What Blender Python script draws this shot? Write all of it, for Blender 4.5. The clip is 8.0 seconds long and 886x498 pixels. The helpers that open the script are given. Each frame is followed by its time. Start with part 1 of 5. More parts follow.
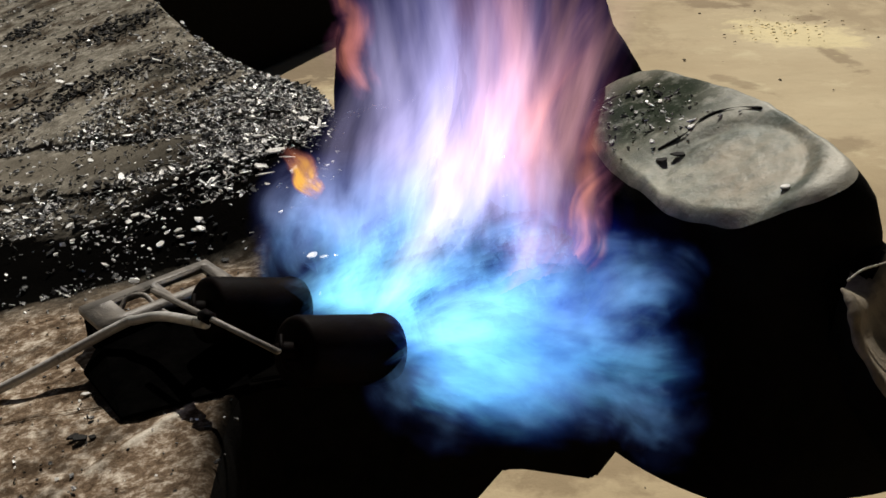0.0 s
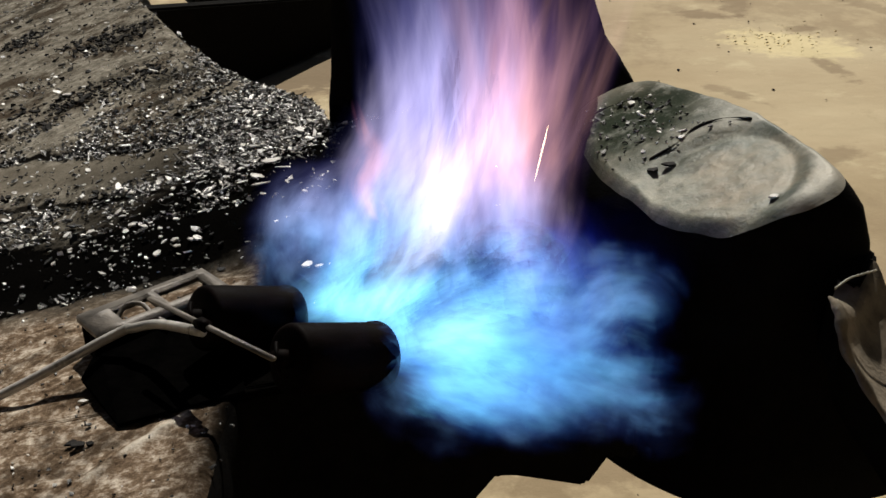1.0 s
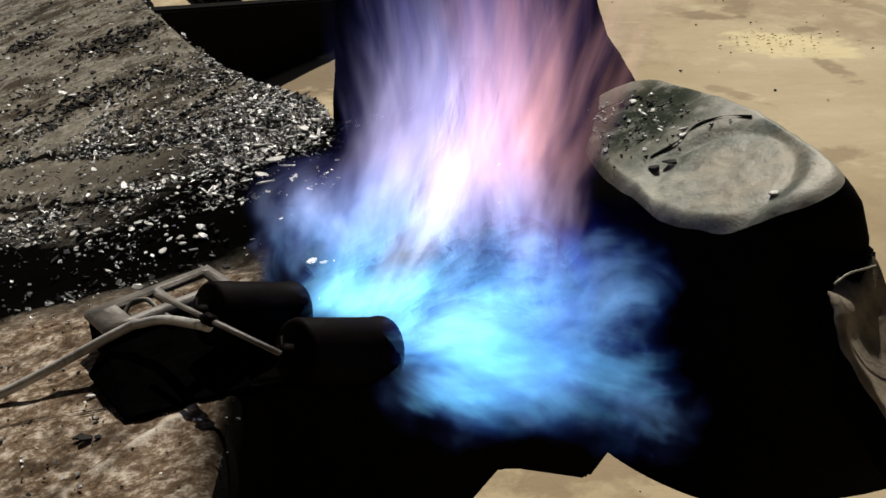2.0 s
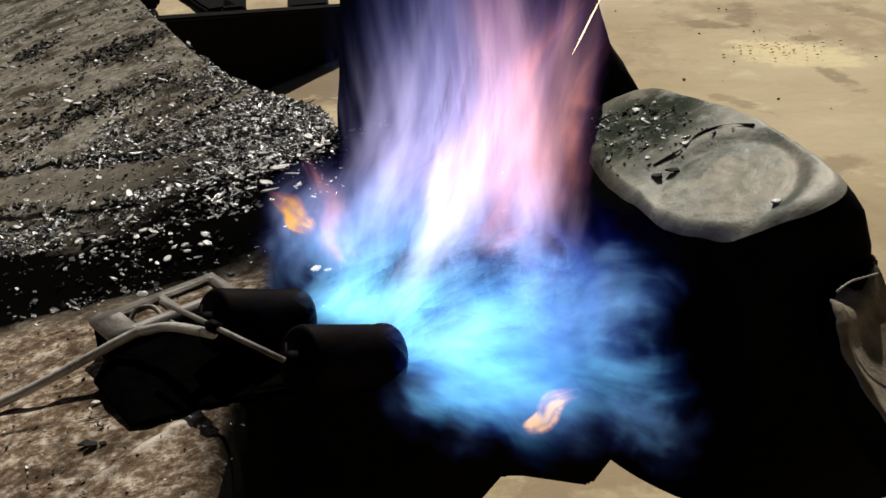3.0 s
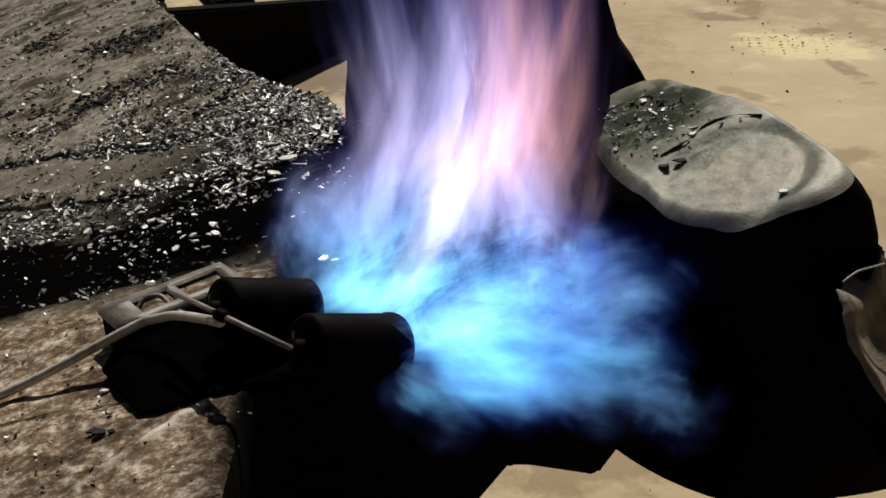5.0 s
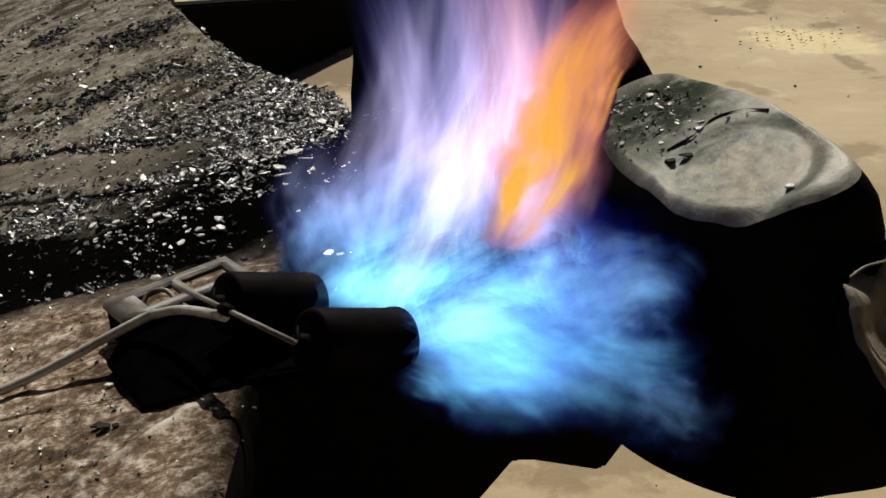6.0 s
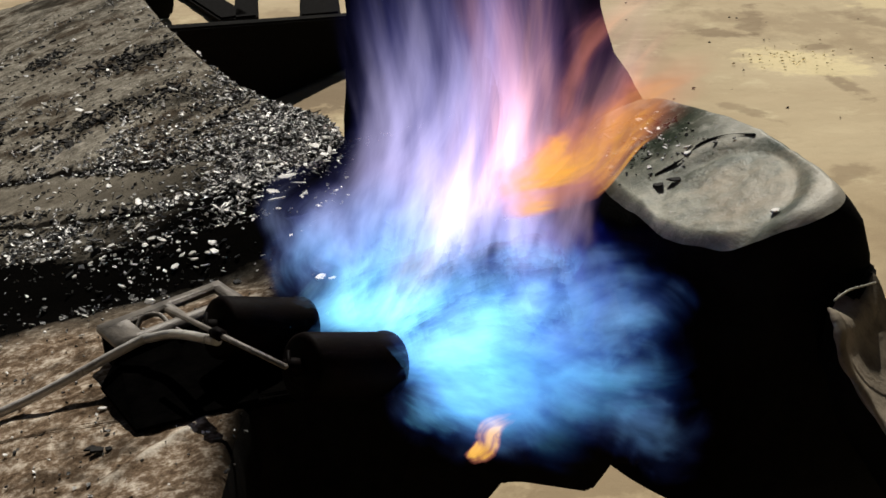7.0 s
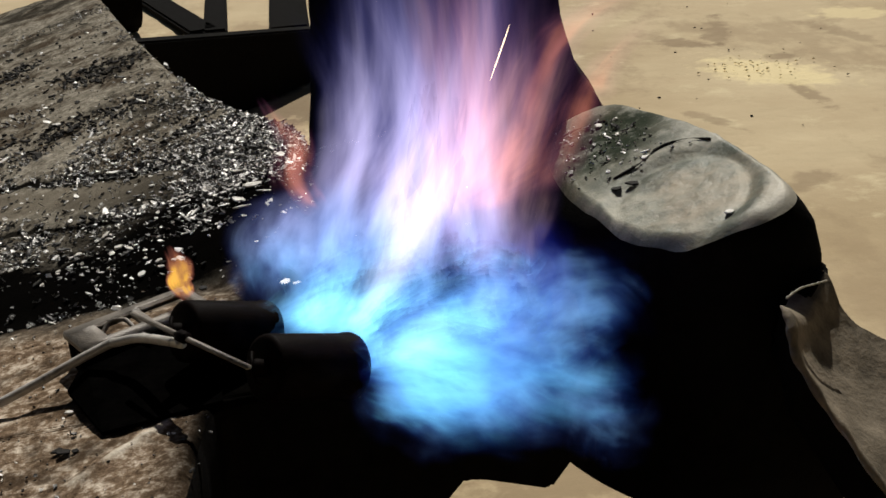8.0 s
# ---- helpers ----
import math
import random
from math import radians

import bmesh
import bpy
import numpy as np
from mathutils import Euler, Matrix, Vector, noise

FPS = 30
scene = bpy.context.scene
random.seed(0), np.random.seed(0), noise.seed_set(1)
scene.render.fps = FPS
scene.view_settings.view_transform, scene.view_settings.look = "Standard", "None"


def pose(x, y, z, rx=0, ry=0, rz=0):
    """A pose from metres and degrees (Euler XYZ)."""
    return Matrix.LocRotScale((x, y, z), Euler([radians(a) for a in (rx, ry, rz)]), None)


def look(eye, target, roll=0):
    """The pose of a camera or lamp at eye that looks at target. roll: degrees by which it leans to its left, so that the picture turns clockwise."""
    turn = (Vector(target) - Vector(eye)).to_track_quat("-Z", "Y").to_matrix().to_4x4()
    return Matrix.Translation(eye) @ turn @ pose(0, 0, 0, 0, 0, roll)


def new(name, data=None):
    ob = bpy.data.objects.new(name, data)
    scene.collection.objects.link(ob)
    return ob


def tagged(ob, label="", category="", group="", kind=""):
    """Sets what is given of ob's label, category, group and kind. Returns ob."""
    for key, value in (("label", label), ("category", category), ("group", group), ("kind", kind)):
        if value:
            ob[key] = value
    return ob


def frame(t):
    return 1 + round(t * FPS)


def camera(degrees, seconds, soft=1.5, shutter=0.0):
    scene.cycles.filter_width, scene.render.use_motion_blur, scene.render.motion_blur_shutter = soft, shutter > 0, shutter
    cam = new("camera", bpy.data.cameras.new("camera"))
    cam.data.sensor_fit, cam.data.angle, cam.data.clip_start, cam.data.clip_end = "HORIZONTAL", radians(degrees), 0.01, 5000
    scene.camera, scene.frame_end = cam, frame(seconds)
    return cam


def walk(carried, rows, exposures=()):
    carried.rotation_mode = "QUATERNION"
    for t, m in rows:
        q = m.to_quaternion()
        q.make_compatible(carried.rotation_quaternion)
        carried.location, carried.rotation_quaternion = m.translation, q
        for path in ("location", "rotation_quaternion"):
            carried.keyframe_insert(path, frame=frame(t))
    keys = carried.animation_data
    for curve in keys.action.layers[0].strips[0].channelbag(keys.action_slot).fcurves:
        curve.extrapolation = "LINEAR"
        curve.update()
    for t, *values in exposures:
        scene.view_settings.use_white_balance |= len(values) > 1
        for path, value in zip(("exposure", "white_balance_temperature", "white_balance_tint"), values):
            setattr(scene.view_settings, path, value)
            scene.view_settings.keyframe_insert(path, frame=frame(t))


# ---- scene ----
cam = camera(38.0, 8.0, soft=1.6)
PATH = [
    (0, (0.1324, -0.9203, 0.8871), (0.1020, 0.9178, 0.0994), -3.82),
    (0.5, (0.1325, -0.9263, 0.8904), (0.0977, 0.9148, 0.1099), -3.83),
    (1, (0.1351, -0.9330, 0.8920), (0.1111, 0.9107, 0.1172), -3.76),
    (1.5, (0.1347, -0.9405, 0.8914), (0.1083, 0.9032, 0.1169), -3.83),
    (3, (0.1348, -0.9495, 0.8928), (0.1015, 0.9008, 0.1342), -3.89),
    (3.5, (0.1347, -0.9523, 0.8932), (0.0953, 0.8988, 0.1370), -3.88),
    (4, (0.1340, -0.9530, 0.8930), (0.0910, 0.8986, 0.1382), -3.90),
    (4.5, (0.1352, -0.9538, 0.8920), (0.0919, 0.8956, 0.1319), -3.93),
    (6, (0.1378, -0.9508, 0.8894), (0.0785, 0.8925, 0.1158), -4.05),
    (6.5, (0.1414, -0.9524, 0.8926), (0.0801, 0.8968, 0.1332), -4.06),
    (7, (0.1448, -0.9615, 0.8981), (0.0908, 0.8932, 0.1517), -4.07),
    (7.5, (0.1481, -0.9705, 0.8982), (0.1027, 0.8827, 0.1475), -4.14),
    (8, (0.1549, -0.9835, 0.8971), (0.1431, 0.8784, 0.1669), -4.14),
]
walk(cam, [(t, look(eye, target, roll)) for t, eye, target, roll in PATH])

# ---- light ----
world = bpy.data.worlds.new("sky")
scene.world = world
world.use_nodes = True
wn = world.node_tree
sky = wn.nodes.new("ShaderNodeTexSky")
sky.sky_type, sky.sun_disc = "NISHITA", False
SUN_WAY = Vector((0.04, 0.65, 0.76)).normalized()
sky.sun_elevation = math.asin(SUN_WAY.z)
sky.sun_rotation = math.atan2(SUN_WAY.x, SUN_WAY.y)
wn.links.new(sky.outputs[0], wn.nodes["Background"].inputs[0])
wn.nodes["Background"].inputs[1].default_value = 0.02
sun = new("sun", bpy.data.lights.new("sun", "SUN"))
sun.data.energy, sun.data.angle, sun.data.color = 5.0, radians(0.5), (1.0, 0.95, 0.86)
sun.matrix_world = look(SUN_WAY * 6, (0, 0, 0))
scene.view_settings.exposure = -0.22
scene.cycles.transparent_max_bounces = 64


# ---- materials ----
class Nodes:
    """A short way to write a material's nodes."""

    def __init__(self, name):
        self.mat = bpy.data.materials.new(name)
        self.mat.use_nodes = True
        self.tree = self.mat.node_tree
        self.bsdf = self.tree.nodes["Principled BSDF"]
        self.out = self.tree.nodes["Material Output"]

    def add(self, kind, **sockets):
        n = self.tree.nodes.new(kind)
        for key, value in sockets.items():
            self.set(n, key, value)
        return n

    def set(self, n, key, value):
        slot = n.inputs[int(key[1:])] if key[0] == "i" and key[1:].isdigit() else n.inputs[key]
        if isinstance(value, bpy.types.NodeSocket):
            self.tree.links.new(value, slot)
        else:
            slot.default_value = value

    def place(self, obj=False):
        if obj:
            return self.add("ShaderNodeTexCoord").outputs["Object"]
        return self.add("ShaderNodeNewGeometry").outputs["Position"]

    def noise(self, where, scale, detail=4.0, rough=0.55, stretch=None):
        if stretch:
            m = self.add("ShaderNodeMapping", Vector=where, Scale=stretch)
            where = m.outputs[0]
        n = self.add("ShaderNodeTexNoise", Vector=where, Scale=scale, Detail=detail, Roughness=rough)
        return n.outputs["Fac"]

    def ramp(self, fac, *stops):
        n = self.add("ShaderNodeValToRGB", Fac=fac)
        while len(n.color_ramp.elements) < len(stops):
            n.color_ramp.elements.new(0.5)
        for e, (p, c) in zip(n.color_ramp.elements, stops):
            e.position = p
            e.color = (*c, 1) if isinstance(c, tuple) else (c, c, c, 1)
        return n.outputs[0]

    def math(self, op, a, b=0.0, clamp=False):
        n = self.add("ShaderNodeMath", i0=a, i1=b)
        n.operation, n.use_clamp = op, clamp
        return n.outputs[0]

    def mix(self, fac, a, b, how="MIX"):
        n = self.tree.nodes.new("ShaderNodeMix")
        n.data_type, n.blend_type = "RGBA", how
        self.set(n, "i0", fac)
        self.set(n, "i6", a)
        self.set(n, "i7", b)
        return n.outputs[2]

    def bump(self, height, strength, distance):
        n = self.add("ShaderNodeBump", Height=height, Strength=strength, Distance=distance)
        self.set(self.bsdf, "Normal", n.outputs[0])

    def surface(self, color, rough, metal=0.0):
        self.set(self.bsdf, "Base Color", color)
        self.set(self.bsdf, "Roughness", rough)
        self.set(self.bsdf, "Metallic", metal)
        return self.mat


def sand_material():
    n = Nodes("sand")
    p = n.place()
    big, mid, fine = n.noise(p, 1.3, 4), n.noise(p, 7, 5), n.noise(p, 300, 3)
    c = n.ramp(big, (0.30, (0.36, 0.27, 0.15)), (0.50, (0.47, 0.37, 0.225)), (0.68, (0.56, 0.46, 0.29)))
    patches = n.ramp(n.noise(p, 2.6, 7, 0.66, (1, 0.6, 1)), (0.52, 0.0), (0.60, 1.0))
    c = n.mix(n.math("MULTIPLY", patches, 0.5), c, (0.27, 0.195, 0.11, 1))
    c = n.mix(n.ramp(n.noise(p, 3.1, 8, 0.7), (0.57, 0.0), (0.66, 0.6)), c, (0.66, 0.57, 0.36, 1))
    # damp smears, and a dry pale patch of crumbled sand
    ragged = n.noise(p, 14, 7, 0.68)
    damp, dry = (0.22, 0.155, 0.085), (0.76, 0.64, 0.36)
    for x, y, turn, long, wide, tint, deep in (
            (0.91, 2.89, -35, 0.13, 0.07, damp, 0.8), (1.04, 3.04, 78, 0.24, 0.05, damp, 0.75), (1.10, 2.30, -84, 0.24, 0.035, damp, 0.7),
            (0.81, 2.04, -60, 0.12, 0.03, damp, 0.6), (0.91, 1.55, 40, 0.11, 0.05, damp, 0.6), (1.40, 2.9, -70, 0.30, 0.04, damp, 0.5),
            (1.06, 2.50, -50, 0.25, 0.15, dry, 0.85), (1.14, 2.66, 0, 0.05, 0.04, damp, 0.7), (1.5, 3.16, -30, 0.16, 0.10, dry, 0.6),
            (-0.24, 2.50, 60, 0.45, 0.22, (0.16, 0.11, 0.06), 0.85), (0.29, 0.45, 0, 0.20, 0.09, damp, 0.7)):
        m = n.add("ShaderNodeMapping", Vector=p)
        m.vector_type = "TEXTURE"
        m.inputs["Location"].default_value = (x, y, 0)
        m.inputs["Rotation"].default_value = (0, 0, radians(turn))
        m.inputs["Scale"].default_value = (long, wide, 1)
        far = n.add("ShaderNodeVectorMath", i0=m.outputs[0])
        far.operation = "LENGTH"
        spot = n.math("SUBTRACT", 1.0, n.math("ADD", far.outputs["Value"], n.math("MULTIPLY", n.math("SUBTRACT", ragged, 0.5), 2.6)))
        c = n.mix(n.math("MULTIPLY", n.ramp(spot, (0.0, 0.0), (0.45, 1.0)), deep), c, (*tint, 1))
    c = n.mix(n.math("MULTIPLY", fine, 0.25), c, (0.30, 0.23, 0.13, 1))
    h = n.math("ADD", n.math("MULTIPLY", mid, 2.0), n.math("MULTIPLY", fine, 0.12))
    n.bump(h, 0.22, 0.02)
    return n.surface(c, 0.95)


def casting_material():
    """Old cast steel: grey scale on the plate, brown rust on the pad, a sooty band by the flame."""
    n = Nodes("rusted_cast_steel")
    n.set(n.bsdf, "Specular IOR Level", 0.0)
    p = n.place()
    big, mid, fine = n.noise(p, 5, 6, 0.6), n.noise(p, 38, 6, 0.65), n.noise(p, 320, 4, 0.7)
    grey = n.ramp(n.math("ADD", n.math("MULTIPLY", mid, 0.5), n.math("MULTIPLY", n.noise(p, 150, 5, 0.7), 0.5)), (0.36, (0.065, 0.058, 0.046)), (0.50, (0.20, 0.18, 0.145)), (0.65, (0.43, 0.395, 0.33)))
    rust = n.ramp(n.math("ADD", n.math("MULTIPLY", n.noise(p, 120, 8, 0.75), 0.65), n.math("MULTIPLY", mid, 0.35)), (0.38, (0.040, 0.025, 0.015)), (0.50, (0.20, 0.142, 0.095)), (0.61, (0.62, 0.54, 0.44)))
    xyz = n.add("ShaderNodeSeparateXYZ", Vector=p)
    x, y = xyz.outputs[0], xyz.outputs[1]
    wob = n.math("MULTIPLY", n.math("SUBTRACT", big, 0.5), 0.16)
    yp = n.math("SUBTRACT", n.math("ADD", y, wob), n.math("MULTIPLY", x, 0.27))
    yy = n.math("ADD", n.math("ADD", y, wob), n.math("MULTIPLY", x, 0.35))
    on_pad = n.add("ShaderNodeMapRange", Value=yp)
    on_pad.inputs[1].default_value, on_pad.inputs[2].default_value = 0.24, 0.15
    c = n.mix(on_pad.outputs[0], grey, rust)
    bead = n.math("DIVIDE", n.math("SUBTRACT", n.math("ADD", y, 0.20), n.math("MULTIPLY", n.math("ADD", x, 0.135), 1.29)), 1.63)
    bare = n.math("SUBTRACT", 1.0, n.math("DIVIDE", n.math("ABSOLUTE", n.math("ADD", bead, n.math("MULTIPLY", n.math("SUBTRACT", mid, 0.5), 0.012))), 0.006), True)
    bare = n.math("MULTIPLY", n.math("MULTIPLY", bare, on_pad.outputs[0]), n.ramp(mid, (0.40, 0.0), (0.58, 1.0)))
    c = n.mix(n.math("MULTIPLY", bare, 0.8), c, (0.60, 0.55, 0.46, 1))
    c = n.mix(n.ramp(n.noise(p, 13, 7, 0.7), (0.50, 0.0), (0.61, 0.85)), c, (0.045, 0.031, 0.020, 1))
    c = n.mix(n.ramp(fine, (0.64, 0.0), (0.70, 0.6)), c, (0.36, 0.33, 0.28, 1), "MIX")
    # worn strip between two old cracks, and the cracks themselves
    lx = n.math("MULTIPLY", n.math("ADD", x, 0.196), 0.556)
    crack = n.math("ADD", n.math("SUBTRACT", n.math("ADD", y, lx), 0.551), n.math("MULTIPLY", n.math("SUBTRACT", mid, 0.5), 0.03))
    west = n.ramp(n.math("MULTIPLY", x, -1.0), (0.06, 0.0), (0.20, 1.0))
    strip = n.math("SUBTRACT", 1.0, n.math("ABSOLUTE", n.math("DIVIDE", n.math("ADD", crack, 0.065), 0.055)), True)
    strip = n.math("MULTIPLY", n.ramp(strip, (0.0, 0.0), (0.35, 0.8)), west)
    c = n.mix(strip, c, n.ramp(fine, (0.3, (0.115, 0.101, 0.078)), (0.7, (0.20, 0.176, 0.14))))
    thin = n.math("SUBTRACT", 1.0, n.math("ABSOLUTE", n.math("DIVIDE", crack, 0.011)), True)
    c = n.mix(n.math("MULTIPLY", n.ramp(thin, (0.1, 0.0), (0.5, 1.0)), west), c, (0.008, 0.007, 0.006, 1))
    lx2 = n.math("MULTIPLY", n.math("ADD", x, 0.25), 0.5)
    crack2 = n.math("ADD", n.math("SUBTRACT", n.math("ADD", y, lx2), 0.42), n.math("MULTIPLY", n.math("SUBTRACT", mid, 0.5), 0.03))
    thin2 = n.math("SUBTRACT", 1.0, n.math("ABSOLUTE", n.math("DIVIDE", crack2, 0.008)), True)
    c = n.mix(n.math("MULTIPLY", n.ramp(thin2, (0.1, 0.0), (0.5, 1.0)), west), c, (0.008, 0.007, 0.006, 1))
    c = n.mix(n.math("MULTIPLY", n.ramp(n.noise(p, 4.2, 7, 0.68), (0.52, 0.0), (0.60, 0.8)), n.math("SUBTRACT", 1.0, on_pad.outputs[0])), c, (0.022, 0.020, 0.016, 1))
    # soot: a burnt band between plate and pad, and all that lies under the flame
    foot = n.add("ShaderNodeMapRange", Value=n.math("SUBTRACT", n.math("ADD", y, n.math("MULTIPLY", wob, 0.4)), n.math("MULTIPLY", x, 0.42)))
    foot.inputs[1].default_value, foot.inputs[2].default_value = 0.215, 0.25
    corner = n.math("MULTIPLY", n.math("MAXIMUM", n.math("ADD", x, 0.20), 0.0), 1.4)
    head = n.add("ShaderNodeMapRange", Value=n.math("ADD", n.math("SUBTRACT", yy, corner), n.math("MULTIPLY", n.math("SUBTRACT", n.noise(p, 30, 5, 0.65), 0.5), 0.12)))
    head.inputs[1].default_value, head.inputs[2].default_value = 0.31, 0.23
    band = n.math("MULTIPLY", foot.outputs[0], head.outputs[0])
    from_fire = n.add("ShaderNodeVectorMath", i0=p, i1=(0.10, 0.14, 0.45))
    from_fire.operation = "DISTANCE"
    near = n.add("ShaderNodeMapRange", Value=n.math("ADD", from_fire.outputs["Value"], wob))
    near.inputs[1].default_value, near.inputs[2].default_value = 0.62, 0.34
    on_plate = n.math("SUBTRACT", 1.0, n.math("MULTIPLY", on_pad.outputs[0], n.ramp(n.math("ADD", x, 0.1), (0.02, 1.0), (0.06, 0.0))))
    soot = n.math("MAXIMUM", band, n.math("MULTIPLY", near.outputs[0], on_plate))
    c = n.mix(soot, c, (0.0022, 0.002, 0.0018, 1))
    n.bump(n.math("ADD", mid, n.math("MULTIPLY", fine, 0.5)), 0.55, 0.005)
    return n.surface(c, n.ramp(mid, (0.3, 0.55), (0.7, 0.85)), 0.0)


def boss_material():
    n = Nodes("green_grey_cast_steel")
    p = n.place()
    mid, fine = n.noise(p, 24, 6, 0.62), n.noise(p, 260, 4, 0.7)
    c = n.ramp(mid, (0.30, (0.055, 0.068, 0.050)), (0.50, (0.150, 0.155, 0.120)), (0.70, (0.32, 0.31, 0.245)))
    c = n.mix(n.ramp(n.noise(p, 9, 5, 0.6), (0.48, 0.0), (0.64, 0.6)), c, (0.30, 0.245, 0.17, 1))
    c = n.mix(n.ramp(n.noise(p, 14, 6, 0.65), (0.57, 0.0), (0.68, 0.7)), c, (0.035, 0.042, 0.03, 1))
    spot = n.add("ShaderNodeVectorMath", i0=p, i1=(0.325, 0.31, 0.49))
    spot.operation = "DISTANCE"
    stain = n.math("SUBTRACT", 1.5, n.math("DIVIDE", spot.outputs["Value"], 0.098), True)
    stain = n.math("MULTIPLY", stain, n.ramp(n.noise(p, 40, 6, 0.7), (0.33, 0.45), (0.50, 1.0)))
    c = n.mix(n.math("MULTIPLY", stain, 0.9), c, (0.018, 0.026, 0.016, 1))
    c = n.mix(n.ramp(fine, (0.60, 0.0), (0.72, 0.4)), c, (0.33, 0.32, 0.27, 1))
    # sun-bright raised lip right of the dish, painted in colour; grime in the dish
    m = n.add("ShaderNodeMapping", Vector=p)
    m.vector_type = "TEXTURE"
    m.inputs["Location"].default_value = (0.369, 0.126, 0.5)
    m.inputs["Scale"].default_value = (0.066, 0.086, 1)
    out = n.add("ShaderNodeVectorMath", i0=m.outputs[0])
    out.operation = "LENGTH"
    lip = n.ramp(n.math("MULTIPLY", n.math("ADD", out.outputs["Value"], n.math("MULTIPLY", n.math("SUBTRACT", mid, 0.5), 0.5)), 0.5), (0.52, 0.0), (0.60, 1.0))
    # keeps the painted brightness to the boss's right side
    worn = n.add("ShaderNodeMapRange", Value=n.math("ADD", n.add("ShaderNodeSeparateXYZ", Vector=p).outputs[0], n.math("MULTIPLY", n.math("SUBTRACT", mid, 0.5), 0.06)))
    worn.inputs[1].default_value, worn.inputs[2].default_value = 0.335, 0.40
    c = n.mix(n.math("MULTIPLY", n.math("MULTIPLY", lip, worn.outputs[0]), n.math("MULTIPLY", n.math("SUBTRACT", 1.0, stain), 0.6)), c, (0.40, 0.38, 0.32, 1))
    grime = n.math("MULTIPLY", n.ramp(n.noise(p, 55, 7, 0.7), (0.54, 0.0), (0.64, 0.45)), n.math("SUBTRACT", 1.0, lip))
    c = n.mix(grime, c, (0.055, 0.058, 0.042, 1))
    n.bump(n.math("ADD", mid, n.math("MULTIPLY", fine, 0.35)), 0.5, 0.004)
    n.tree.links.new(n.math("SUBTRACT", 0.28, n.math("MULTIPLY", stain, 0.26)), n.bsdf.inputs["Specular IOR Level"])
    return n.surface(c, n.math("MAXIMUM", n.ramp(mid, (0.3, 0.44), (0.7, 0.63)), n.math("MULTIPLY", stain, 0.9)), 0.08)


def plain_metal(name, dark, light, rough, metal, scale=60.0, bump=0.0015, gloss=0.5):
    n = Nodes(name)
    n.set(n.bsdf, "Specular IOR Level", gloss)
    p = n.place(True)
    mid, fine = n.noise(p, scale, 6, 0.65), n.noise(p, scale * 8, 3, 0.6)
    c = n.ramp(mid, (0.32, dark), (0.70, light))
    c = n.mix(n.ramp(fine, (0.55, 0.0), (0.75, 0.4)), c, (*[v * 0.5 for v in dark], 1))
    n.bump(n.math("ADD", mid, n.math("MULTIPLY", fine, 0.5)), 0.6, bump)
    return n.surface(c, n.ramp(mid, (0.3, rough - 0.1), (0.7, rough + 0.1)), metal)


def flake_material():
    n = Nodes("scale_flakes")
    r = n.add("ShaderNodeNewGeometry").outputs["Random Per Island"]
    c = n.ramp(r, (0.0, (0.006, 0.005, 0.004)), (0.60, (0.016, 0.014, 0.011)), (0.75, (0.06, 0.053, 0.042)), (0.81, (0.64, 0.61, 0.56)), (1.0, (0.95, 0.93, 0.90)))
    n.bump(n.noise(n.place(), 420, 3), 0.5, 0.002)
    return n.surface(c, n.ramp(r, (0.0, 0.5), (0.8, 0.25)), 0.0)


